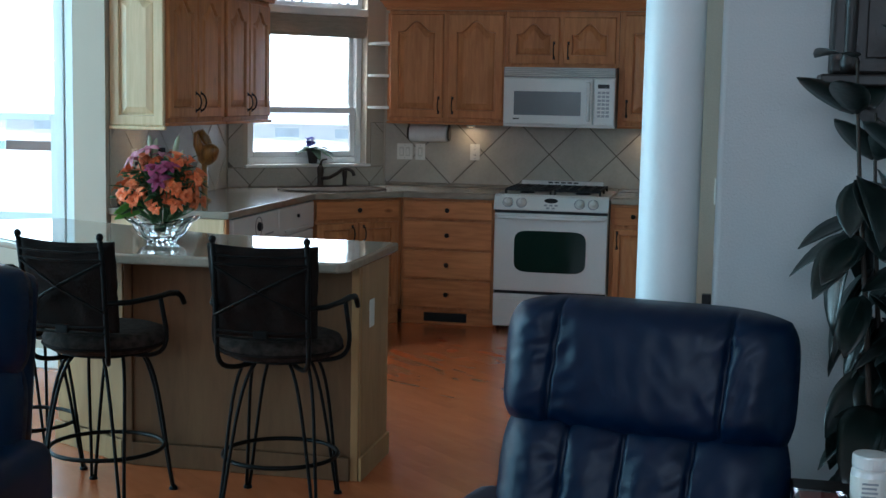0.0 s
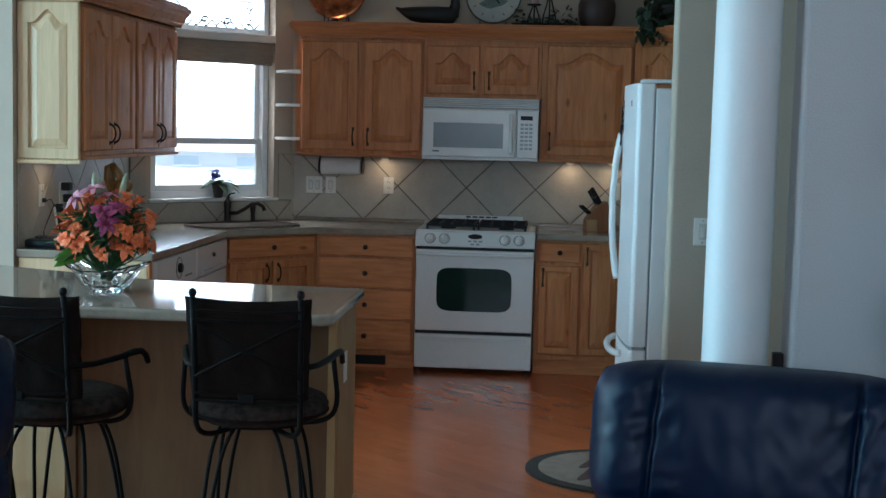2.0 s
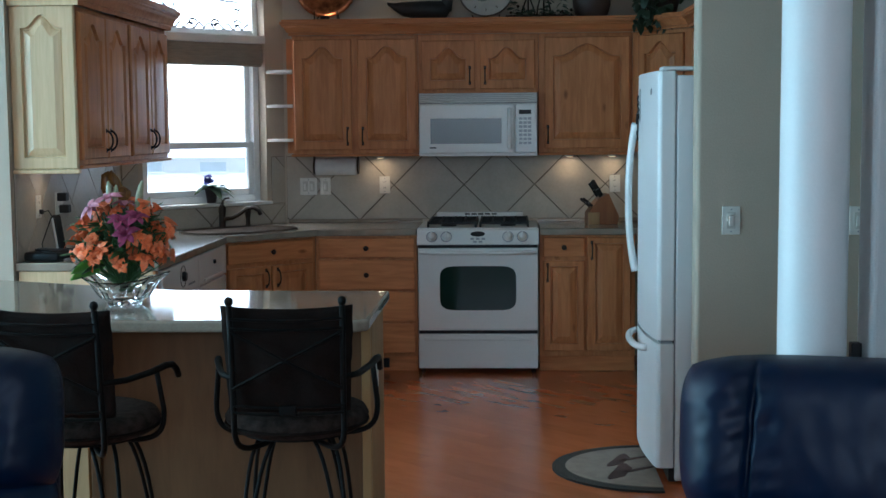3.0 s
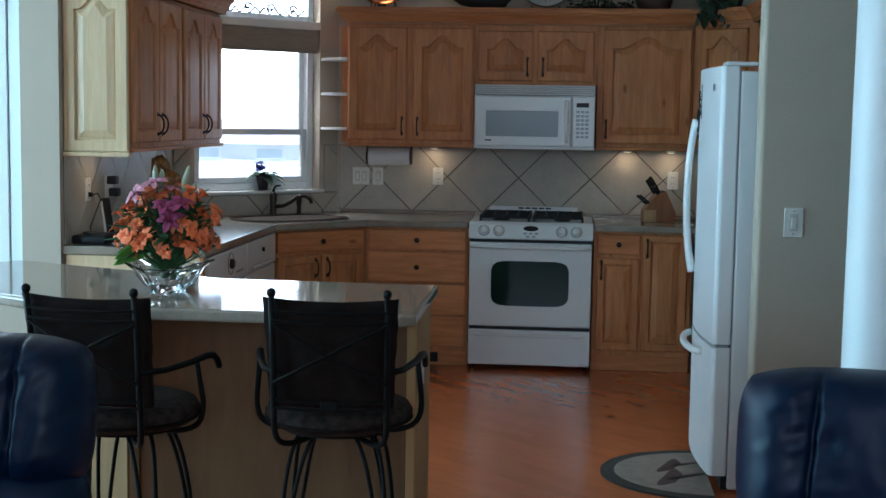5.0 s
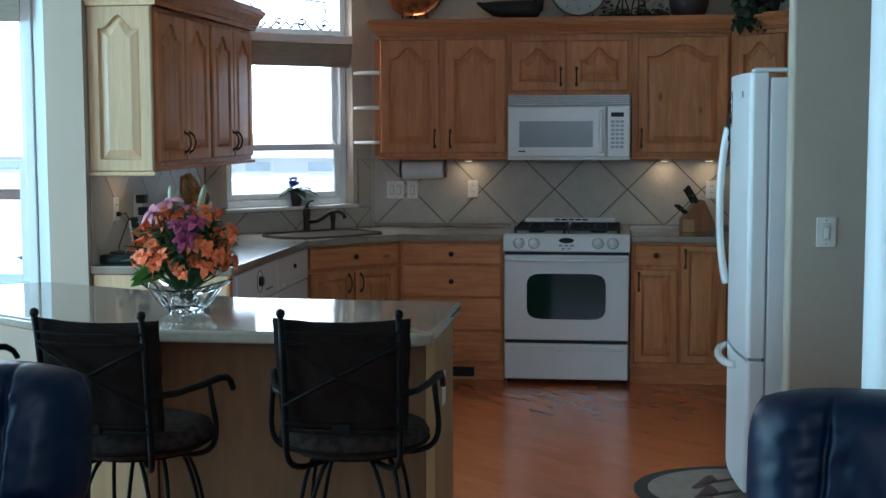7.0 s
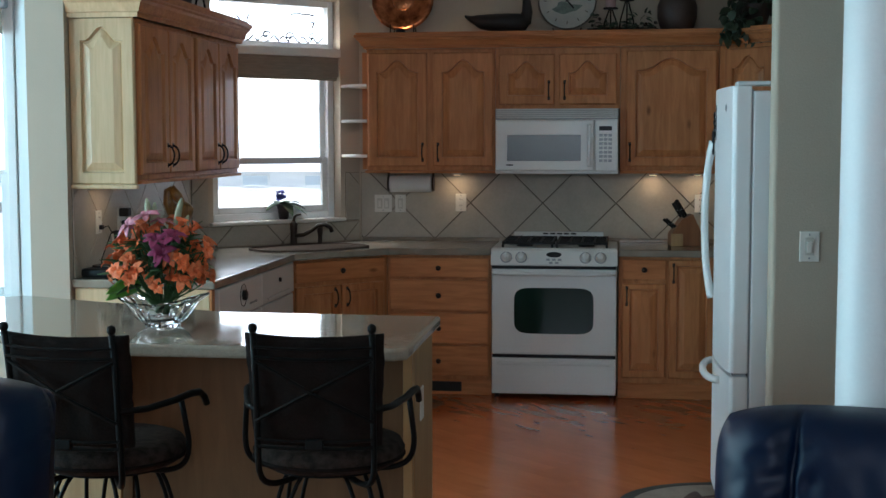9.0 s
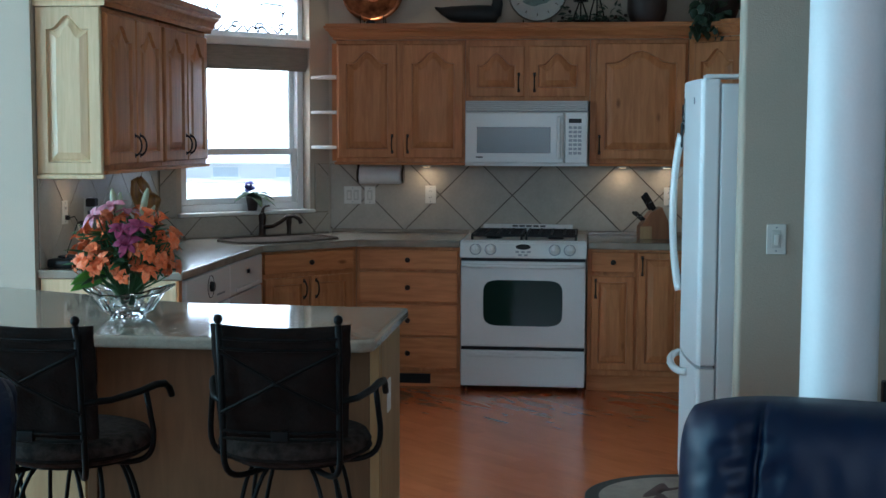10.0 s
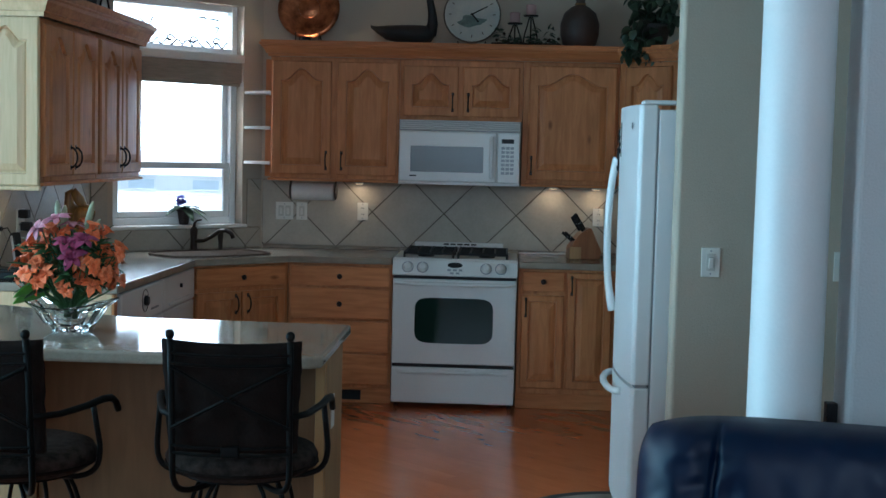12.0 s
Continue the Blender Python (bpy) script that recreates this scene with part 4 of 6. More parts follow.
# ---------------------------------------------------------------- recliners
def pillow(w, h, d, seams=(), puff=0.35, name="", sag=0.0, nx=128, nz=60):
    """A stuffed leather cushion, w across x, h up z, d deep; its face towards -y, with stitched seams across it."""
    bm = bmesh.new()
    grid = {}
    for s in (0, 1):
        for i in range(nx + 1):
            for k in range(nz + 1):
                u, v = 2 * i / nx - 1, 2 * k / nz - 1
                ru, rv = abs(u) ** 5, abs(v) ** 4
                x = w / 2 * u * (1 - 0.07 * rv)
                z = h / 2 * v * (1 - 0.05 * ru) - sag * ru * max(0, v)
                edge = max(0.0, (1 - abs(u) ** 8)) ** 0.5 * max(0.0, (1 - abs(v) ** 6)) ** 0.5
                cuts = [-w / 2] + list(seams) + [w / 2]
                cell = next(((a, b) for a, b in zip(cuts, cuts[1:]) if a <= x <= b), (cuts[0], cuts[1]))
                along_cell = (x - cell[0]) / (cell[1] - cell[0])
                dent = (0.020 * math.exp(-(min(abs(x - sx - 0.012 * v) for sx in seams) / 0.0055) ** 2) - 0.018 * math.sin(math.pi * min(1, max(0, along_cell)))) if seams else 0.0
                near_seam = sum(math.exp(-((x - sx) / 0.06) ** 2) for sx in seams) + abs(u) ** 6 + abs(v) ** 6
                crease = 0.006 * noise.noise((x * 8, z * 6, d * 3)) + 0.0035 * noise.noise((x * 22, z * 14, 1.7)) + 0.0065 * near_seam * noise.noise((x * 14 + z * 18, z * 26 - x * 22, 4.1)) + 0.003 * abs(noise.noise((x * 18 + z * 9, z * 7 - x * 4, 7.7)))
                y = (-1 if s == 0 else 1) * (d / 2 * edge) + (dent * edge + crease if s == 0 else 0)
                grid[s, i, k] = bm.verts.new((x, y, z))
        for i in range(nx):
            for k in range(nz):
                bm.faces.new((grid[s, i, k], grid[s, i + 1, k], grid[s, i + 1, k + 1], grid[s, i, k + 1]))
    bmesh.ops.remove_doubles(bm, verts=bm.verts[:], dist=0.0005)
    return bm


def recliner(place, turn, label):
    """A padded recliner facing -y; its head cushion stands over its origin."""
    r = thing("recliner", label, "recliner", place, turn, group="blue recliners")
    part("headrest", moved(pillow(0.74, 0.345, 0.25, (-0.215, 0.215), sag=0.02), pose(0, 0.02, 0.885, -8)), LEATHER, r, "stuffed navy leather head cushion", True)
    part("backrest", moved(pillow(0.735, 0.46, 0.24, (-0.175, -0.03, 0.14), sag=0.0), pose(0, -0.035, 0.545, -14)), LEATHER, r, "seamed navy leather back cushion", True)
    part("back_shell", moved(box(-0.33, 0.33, 0.0, 0.10, 0.0, 0.72, 0.04, segments=3), pose(0, 0.02, 0.30, -9)), LEATHER, r, smooth=True)
    part("seat", moved(pillow(0.56, 0.58, 0.20, (), nz=16), pose(0, -0.36, 0.40, 84)), LEATHER, r, smooth=True)
    part("base", box(-0.34, 0.34, -0.62, 0.10, 0.045, 0.30, 0.02), LEATHER, r)
    for s in (-1, 1):
        part("armrest", moved(box(s * 0.37 - 0.085, s * 0.37 + 0.085, -0.66, 0.02, 0.05, 0.545, 0.06, segments=4), Matrix.Identity(4)), LEATHER, r, smooth=True)
    part("footrest", moved(pillow(0.54, 0.34, 0.12, (), nz=10, nx=20), pose(0, -0.69, 0.25, 4)), LEATHER, r, smooth=True)
    for x in (-0.28, 0.28):
        for y in (-0.55, 0.03):
            part("foot", turned([(0.022, 0.0), (0.03, 0.045)], 12, center=(x, y, 0)), BLACK, r)
    return r


recliner((0.935, -6.13, 0), -12, "navy blue leather recliner with a stuffed headrest facing the room")
recliner((-1.215, -6.0, 0.0), 6, "navy blue leather recliner by the kitchen stools")

# ---------------------------------------------------------------- living room side
bracket = link_mesh("wall_bracket", box(1.058, 1.084, -5.615, -5.585, 0.955, 1.008, 0.003), BLACK)
tagged(bracket, "small black metal bracket on the wall corner", "bracket")


def switch_plate(name, label, place, turn, wide=0.072, levers=1, duplex=False):
    ob = thing(name, label, "switch" if not duplex else "outlet", place, turn)
    part("plate", box(-wide / 2, wide / 2, -0.006, -0.0005, -0.058, 0.058, 0.0025), PLASTIC, ob)
    for i in range(levers):
        x = (i - (levers - 1) / 2) * 0.046
        if duplex:
            for z in (-0.02, 0.02):
                part("socket", box(x - 0.016, x + 0.016, -0.0085, -0.0055, z - 0.014, z + 0.014, 0.002), PLASTIC, ob)
                for sx in (-0.006, 0.006):
                    part("slot", box(x + sx - 0.0015, x + sx + 0.0015, -0.0092, -0.0083, z - 0.004, z + 0.006), BLACK, ob)
        else:
            part("surround", box(x - 0.017, x + 0.017, -0.008, -0.0055, -0.034, 0.034, 0.001), PLASTIC_SHADE, ob)
            part("lever", moved(box(-0.009, 0.009, -0.012, -0.004, -0.022, 0.022, 0.002), pose(x, -0.003, 0, 8)), PLASTIC, ob)
    for z in (-0.045, 0.045):
        part("screw", box(-0.003, 0.003, -0.0068, -0.0058, z - 0.003, z + 0.003), MW_GLASS, ob)
    return ob


switch_plate("light_switch", "ivory light switch on the beige wall", (1.107, -3.477, 1.165), 0, 0.074)
switch_plate("light_switch", "white switch plate on the beige wall behind the column", (1.622, -3.477, 1.162), 0, 0.074)
switch_plate("light_switch", "ivory double switch on the tile backsplash", (-1.16, -0.009, 1.16), 0, 0.116, 2)
switch_plate("light_switch", "ivory single switch on the tile backsplash", (-1.045, -0.009, 1.16), 0, 0.072)
switch_plate("outlet", "ivory outlet on the tile backsplash", (-0.642, -0.009, 1.168), 0, 0.072, 1, True)
switch_plate("outlet", "ivory outlet by the knife block", (0.905, -0.009, 1.168), 0, 0.072, 1, True)
switch_plate("outlet", "ivory outlet with a plug on the side wall", (XL + 0.009, -2.34, 1.17), 90, 0.072, 1, True)
switch_plate("outlet", "ivory outlet plate above the telephone", (XL + 0.009, -2.03, 1.17), 90, 0.116, 2, True)

# carved wall clock shelf, seen in part
clock = thing("wall_clock", "dark carved wooden clock case on the pale wall", "clock", (1.60, -5.68, 0))
part("case", box(-0.235, 0.235, -0.12, -0.002, 1.63, 2.30, 0.008), CARVED, clock)
part("ledge", box(-0.262, 0.262, -0.145, -0.002, 1.598, 1.629, 0.006), CARVED, clock)
bm = bmesh.new()
prof = [(0.225, 1.597), (0.222, 1.57), (0.20, 1.545), (0.165, 1.53), (0.15, 1.51), (0.125, 1.50), (0.11, 1.52), (0.09, 1.505), (0.06, 1.475), (0.03, 1.455), (0.0, 1.45)]
va = [bm.verts.new((s * x, -0.10, z)) for s, ps in ((1, prof), (-1, prof[::-1][1:])) for x, z in ps]
vb = [bm.verts.new((v.co.x * 0.97, -0.003, v.co.z)) for v in va]
bm.faces.new(va)
bm.faces.new(vb[::-1])
for i in range(len(va)):
    j = (i + 1) % len(va)
    bm.faces.new((va[i], va[j], vb[j], vb[i]))
part("bracket", bm, CARVED, clock, "scrolled lower bracket")
for x in (-0.19, 0.19):
    part("pilaster", turned([(0.022, 1.635), (0.026, 1.66), (0.015, 1.69), (0.018, 1.9), (0.014, 2.2), (0.024, 2.28)], 14, center=(x, -0.125, 0)), CARVED, clock, smooth=True)
part("door", box(-0.15, 0.15, -0.128, -0.1205, 1.67, 2.26, 0.004), CARVED, clock)


def leaf_blade(length, width, fold=0.18, droop=0.25, n=8):
    """A pointed oval leaf from the origin along +x."""
    bm = bmesh.new()
    rows = []
    for i in range(n + 1):
        t = i / n
        w = width / 2 * (math.sin(math.pi * min(1, t * 0.94 + 0.06)) ** 0.75) * (1 - 0.12 * t) if 0 < t < 1 else 0.002
        z = -droop * length * t * t
        rows.append([bm.verts.new((length * t, s * w, z + fold * abs(s) * w)) for s in (-1, -0.5, 0, 0.5, 1)])
    for a, b in zip(rows, rows[1:]):
        for k in range(4):
            bm.faces.new((a[k], a[k + 1], b[k + 1], b[k]))
    ext = bmesh.ops.extrude_face_region(bm, geom=bm.faces[:])
    bmesh.ops.translate(bm, vec=(0, 0, -0.0012), verts=[v for v in ext["geom"] if isinstance(v, bmesh.types.BMVert)])
    return bm


rng = random.Random(5)
plant = thing("rubber_plant", "tall rubber plant with large dark glossy leaves in a pot", "plant", (1.55, -5.97, 0))
part("pot", turned([(0.13, 0.0), (0.15, 0.02), (0.185, 0.27), (0.19, 0.30), (0.172, 0.30), (0.165, 0.26)], 32), material("brown_glazed_pot", (0.14, 0.08, 0.05), 0.4, spread=0.1, scale=8), plant, "brown glazed pot", True)
part("soil", turned([(0.164, 0.245), (0.164, 0.258), (0.01, 0.262)], 24), material("potting_soil", (0.04, 0.03, 0.022), 0.95, spread=0.2, scale=30, bump=0.1), plant)
leaf_meshes = []
for k in range(4):
    b = leaf_blade(0.175 + 0.02 * k, 0.09 + 0.007 * k, 0.2, 0.12 + 0.10 * k)
    me = bpy.data.meshes.new("leaf")
    bmesh.ops.recalc_face_normals(b, faces=b.faces)
    b.to_mesh(me)
    b.free()
    me.materials.append(LEAF_DARK)
    for p in me.polygons:
        p.use_smooth = True
    leaf_meshes.append(me)
for s in range(4):
    a0 = s * math.tau / 4 + 0.5
    top = 1.40 + 0.13 * s
    lean = Vector((math.cos(a0), math.sin(a0), 0)) * (0.06 + 0.02 * s)
    stem = [Vector((0.05 * math.cos(a0), 0.05 * math.sin(a0), 0.25)) + lean * t + Vector((0.012 * math.sin(5 * t), 0.01 * math.cos(4 * t), (top - 0.25) * t)) for t in (i / 10 for i in range(11))]
    st_ = part("stem", tube(stem, [0.011 - 0.0007 * i for i in range(11)], 7), STEM, plant, smooth=True)
    count = 36
    for i in range(count):
        t = 0.10 + 0.90 * i / (count - 1)
        p = stem[min(10, int(t * 10))]
        yaw = rng.uniform(0, 360) if rng.random() < 0.5 else rng.uniform(140, 280)
        pitch = rng.uniform(12, 62) * (1 if t < 0.93 else -0.8)
        lf = new("leaf", leaf_meshes[rng.randrange(4)])
        lf.parent = st_
        lf.matrix_basis = Matrix.Translation(p) @ pose(0, 0, 0, rng.uniform(-25, 25), pitch, yaw) @ pose(0.015, 0, 0)

table = thing("side_table", "small dark wooden side table by the recliner", "side table", (1.58, -6.38, 0))
part("top", box(-0.29, 0.29, -0.22, 0.20, 0.628, 0.654, 0.006), CARVED, table)
for x in (-0.21, 0.21):
    for y in (-0.19, 0.17):
        part("leg", box(x - 0.018, x + 0.018, y - 0.018, y + 0.018, 0.0, 0.628, 0.003), CARVED, table)
jar = thing("supplement_jar", "white plastic jar with a ribbed lid on the side table", "jar", (1.455, -6.36, 0.655))
part("body", turned([(0.040, 0.0), (0.043, 0.004), (0.043, 0.078), (0.037, 0.086)], 28), ENAMEL, jar, smooth=True)
part("lid", turned([(0.041, 0.086), (0.042, 0.09), (0.042, 0.112), (0.039, 0.116), (0.004, 0.117)], 28), ENAMEL, jar, "white screw lid")
lb = part("label", turned([(0.0436, 0.015), (0.0436, 0.068)], 28), PLASTIC, jar)
for i in range(4):
    part("print_bar", box(-0.022, 0.010 + 0.003 * (i % 2), -0.0452, -0.043, 0.025 + i * 0.010, 0.029 + i * 0.010), MW_GLASS, lb)
tray = thing("clear_case", "flat clear plastic case with a red insert on the table", "case", (1.345, -6.40, 0.655))
part("shell", box(-0.06, 0.06, -0.045, 0.045, 0.0, 0.024, 0.004), CRYSTAL, tray)
part("insert", box(-0.045, 0.04, -0.03, 0.03, 0.006, 0.016, 0.002), material("red_paper", (0.30, 0.06, 0.04), 0.6), tray)

# ---------------------------------------------------------------- rug by the refrigerator
def half_oval(ax, by, n=40):
    return [(-ax * math.sin(math.pi * i / n), by * math.cos(math.pi * i / n)) for i in range(n + 1)]


RUG_EDGE = material("rug_border", (0.045, 0.038, 0.030), 0.95, spread=0.12, scale=20, fine=260, bump=0.08)
RUG_FIELD = material("rug_field", (0.31, 0.25, 0.20), 0.95, spread=0.10, scale=16, fine=260, bump=0.08)
RUG_BROWN = material("rug_brown_wool", (0.11, 0.06, 0.05), 0.95, spread=0.12, scale=16, fine=260, bump=0.08)
rug = thing("kitchen_rug", "half-oval rug with a dark border and brown figures by the refrigerator", "rug", (0.855, -3.0, 0))
part("border", prism(half_oval(0.465, 0.41), 0.0, 0.010, 0.003), RUG_EDGE, rug)
part("field", prism([(x, y) for x, y in half_oval(0.405, 0.352)], 0.010, 0.0125), RUG_FIELD, rug)
for cx, cy, rot, sz in ((-0.15, 0.10, -22, 1.0), (-0.16, -0.10, -18, 1.15)):
    out = [(0.11 * sz * math.cos(a) * (1 + 0.25 * math.sin(3 * a)), 0.042 * sz * math.sin(a) * (1 + 0.3 * math.cos(2 * a))) for a in (i * math.tau / 26 for i in range(26))]
    part("figure", moved(prism(out, 0.0127, 0.0142), pose(cx, cy, 0, 0, 0, rot + 90)), RUG_BROWN, rug)
    out = [(0.10 * sz * math.cos(a), 0.013 * sz * math.sin(a) * (1 + 0.4 * math.sin(2 * a))) for a in (i * math.tau / 20 for i in range(20))]
    part("figure", moved(prism(out, 0.0127, 0.0142), pose(cx + 0.06 * sz, cy + 0.03, 0, 0, 0, rot + 50)), RUG_BROWN, rug)


# ---------------------------------------------------------------- window dressing
shade = thing("roman_shade", "folded taupe woven shade at the sink window", "shade")
shade.matrix_world = SINK_WALL @ pose(SW - 1.08, 0, 0)
part("valance", box(0.01, 0.925, 0.012, 0.03, 1.985, 2.113, 0.004), SHADE_CLOTH, shade)
for i in range(4):
    part("fold", moved(box(0.012, 0.923, -0.008, 0.008, -0.012, 0.012, 0.006), pose(0, 0.03 + 0.005 * i, 1.975 + 0.014 * i, 14)), SHADE_CLOTH, shade)
shade2 = thing("roller_shade", "rolled grey shade at the nook window", "shade", (-3.94, -2.68, 0))
part("cassette", box(0.02, 1.44, 0.012, 0.07, 2.20, 2.295, 0.01), MW_GLASS, shade2)
part("cloth", box(0.04, 1.42, 0.03, 0.036, 2.08, 2.20), SHADE_CLOTH, shade2)

LEAD = material("lead_came", (0.05, 0.055, 0.055), 0.5, 0.4, spread=0.1, scale=20)
leading = thing("leaded_glass_panel", "clear leaded glass panel with curled vine lines", "window panel")
leading.matrix_world = SINK_WALL @ pose(SW - 1.085, 0.088, 0)
rng2 = random.Random(3)
for i in range(9):
    x0 = 0.10 + i * 0.085
    pts = [(x0 + 0.085 * t, 0.004, 2.225 + 0.018 * math.sin(6 * t + i)) for t in (k / 6 for k in range(7))]
    part("came", tube(pts, 0.0065, 5), LEAD, leading)
    if i % 2 == 0:
        loop = [(x0 + (0.034 - 0.0022 * k) * math.cos(k * 0.55), 0.004, 2.245 + (0.026 - 0.0016 * k) * math.sin(k * 0.55)) for k in range(13)]
        part("came", tube(loop, 0.0065, 5), LEAD, leading)
for x0, z0, dx, dz in ((0.22, 2.36, 0.05, -0.05), (0.30, 2.33, 0.02, 0.04), (0.62, 2.38, 0.08, 0.012), (0.70, 2.385, 0.10, -0.004), (0.78, 2.30, 0.03, 0.05), (0.80, 2.33, -0.04, 0.01)):
    part("came", tube([(x0, 0.004, z0), (x0 + dx / 2, 0.004, z0 + dz / 2 + 0.006), (x0 + dx, 0.004, z0 + dz)], 0.006, 5), LEAD, leading)

# ---------------------------------------------------------------- sink corner
SINK = pose(-1.50, -0.70, 0, 0, 0, 45)
SINKM = material("taupe_composite", (0.055, 0.04, 0.03), 0.85, spread=0.08, scale=12)
SINKM.node_tree.nodes["Principled BSDF"].inputs["Specular IOR Level"].default_value = 0.08
sink = thing("corner_sink", "taupe composite drop-in corner sink", "sink", (-1.50, -0.70, 0), 45)
ring_o = [(0.36 * math.copysign(abs(math.cos(a)) ** 0.6, math.cos(a)), 0.235 * math.copysign(abs(math.sin(a)) ** 0.6, math.sin(a))) for a in (i * math.tau / 48 for i in range(48))]
part("rim", tube([(x, y, 0.918) for x, y in ring_o], 0.008, 8, closed=True), SINKM, sink, smooth=True)
# flat dark disc on the solid counter, in place of the shaded hollow
part("basin", prism([(x * 0.95, y * 0.93) for x, y in ring_o], 0.9155, 0.9172), SINKM, sink)
faucet = thing("kitchen_faucet", "oil-rubbed bronze faucet with a curved spout", "faucet", (-1.655, -0.475, 0.9155))
part("base", turned([(0.030, 0.0), (0.030, 0.006), (0.022, 0.012), (0.021, 0.09), (0.024, 0.10), (0.024, 0.135), (0.018, 0.142), (0.014, 0.15)], 20), BRONZE, faucet, smooth=True)
part("lever", tube([(0, 0, 0.148), (0.006, 0, 0.175), (0.02, -0.004, 0.19), (0.05, -0.01, 0.195)], [0.011, 0.008, 0.006, 0.006], 10), BRONZE, faucet, smooth=True)
part("spout", tube([(0.015, -0.01, 0.06), (0.07, -0.02, 0.066), (0.125, -0.03, 0.095), (0.17, -0.04, 0.128), (0.215, -0.05, 0.134), (0.25, -0.056, 0.115), (0.262, -0.06, 0.088)], [0.014, 0.0125, 0.0125, 0.013, 0.013, 0.0125, 0.013], 12), BRONZE, faucet, smooth=True)
sprayer = thing("side_sprayer", "oil-rubbed bronze side sprayer by the faucet", "sprayer", (-1.505, -0.385, 0.9155))
part("body", turned([(0.022, 0.0), (0.022, 0.006), (0.015, 0.012), (0.013, 0.05), (0.018, 0.08), (0.019, 0.12), (0.013, 0.132), (0.003, 0.134)], 16), BRONZE, sprayer, smooth=True)

VIOLET = material("violet_petals", (0.05, 0.045, 0.30), 0.7, spread=0.12, scale=30)
POTC = material("dark_plastic_pot", (0.045, 0.03, 0.028), 0.5, spread=0.1, scale=20)
LEAF = material("fresh_leaf", (0.04, 0.10, 0.028), 0.45, spread=0.15, scale=18, fine=90, bump=0.02)
LEAF_GREY = material("ivy_leaf", (0.045, 0.075, 0.04), 0.5, spread=0.18, scale=12, fine=60, bump=0.02)
LEAF_BRIGHT = material("bright_leaf", (0.16, 0.42, 0.05), 0.4, spread=0.1, scale=10)


def shared(name, bm, mat, smooth=True):
    bmesh.ops.recalc_face_normals(bm, faces=bm.faces)
    me = bpy.data.meshes.new(name)
    bm.to_mesh(me)
    bm.free()
    me.materials.append(mat)
    if smooth:
        for p in me.polygons:
            p.use_smooth = True
    return me


def place_part(name, me, parent, m):
    ob = new(name, me)
    ob.parent = parent
    ob.matrix_basis = m
    return ob


def blossom(petals, length, width, curl, flat=0.6):
    """An open flower facing +z."""
    bm = bmesh.new()
    for k in range(petals):
        b = leaf_blade(length, width, 0.15, curl, 5)
        moved(b, Matrix.Rotation(k * math.tau / petals + 0.1 * (k % 2), 4, 'Z') @ Matrix.Rotation(-flat, 4, 'Y'))
        bm = merge(bm, b)
    return bm


VLEAF = material("variegated_leaf", (0.06, 0.105, 0.045), 0.8, spread=0.3, scale=30)
violet = thing("potted_violet", "small potted violet with blue flowers on the window sill", "plant", (-1.752, -0.345, 1.0705))
part("pot", turned([(0.028, 0.0), (0.042, 0.085), (0.045, 0.095), (0.038, 0.095)], 20), POTC, violet, smooth=True)
lf = shared("leaf", leaf_blade(0.125, 0.068, 0.1, 0.9, 7), VLEAF)
for k in range(11):
    place_part("leaf", lf, violet, pose(0, 0, 0.095) @ pose(0, 0, 0, 0, -18 - 12 * (k % 3), k * 360 / 11 + 12 * (k % 2)))
bl = shared("flower", blossom(5, 0.020, 0.017, 0.2, 0.2), VIOLET)
rng2 = random.Random(11)
for k in range(13):
    place_part("flower", bl, violet, pose(rng2.uniform(-0.038, 0.038), rng2.uniform(-0.03, 0.03), 0.125 + rng2.uniform(0, 0.05), rng2.uniform(-50, 50), rng2.uniform(-50, 50)))

# ---------------------------------------------------------------- counter things
towel = thing("paper_towel_holder", "white paper towel roll on a bronze holder under the cabinet", "paper towels", (-0.95, -0.16, 1.298))
part("roll", moved(turned([(0.02, -0.135), (0.056, -0.135), (0.058, -0.13), (0.058, 0.13), (0.056, 0.135), (0.02, 0.135)], 28), pose(0, 0, 0, 0, 90)), material("paper_towel", (0.74, 0.73, 0.70), 0.9, spread=0.03, scale=20, fine=120, bump=0.04), towel, smooth=False)
for s in (-1, 1):
    part("end_plate", moved(turned([(0.014, -0.005), (0.05, -0.005), (0.052, 0.0), (0.05, 0.005), (0.014, 0.005)], 24), pose(s * 0.146, 0, 0, 0, 90)), BRONZE, towel)
    part("hanger", box(s * 0.146 - 0.006, s * 0.146 + 0.006, -0.012, 0.012, 0.03, 0.0685, 0.002), BRONZE, towel)

block = thing("knife_block", "slanted wooden knife block with black-handled knives", "knife block", (0.80, -0.26, 0.9155), 12)
bm = bmesh.new()
prof = [(-0.10, 0.0), (0.095, 0.0), (0.105, 0.05), (0.035, 0.20), (-0.035, 0.165), (-0.10, 0.075)]
va = [bm.verts.new((x, -0.05, z)) for x, z in prof]
vb = [bm.verts.new((x, 0.05, z)) for x, z in prof]
bm.faces.new(va)
bm.faces.new(vb[::-1])
for i in range(6):
    bm.faces.new((va[i], va[(i + 1) % 6], vb[(i + 1) % 6], vb[i]))
bmesh.ops.bevel(bm, geom=bm.edges[:], offset=0.004, segments=2, affect='EDGES')
part("body", bm, REDWOOD, block)
part("lower_rack", box(-0.105, -0.03, -0.062, -0.0515, 0.0, 0.078, 0.003), BLOCK_WOOD, block, "pale wooden front rack")
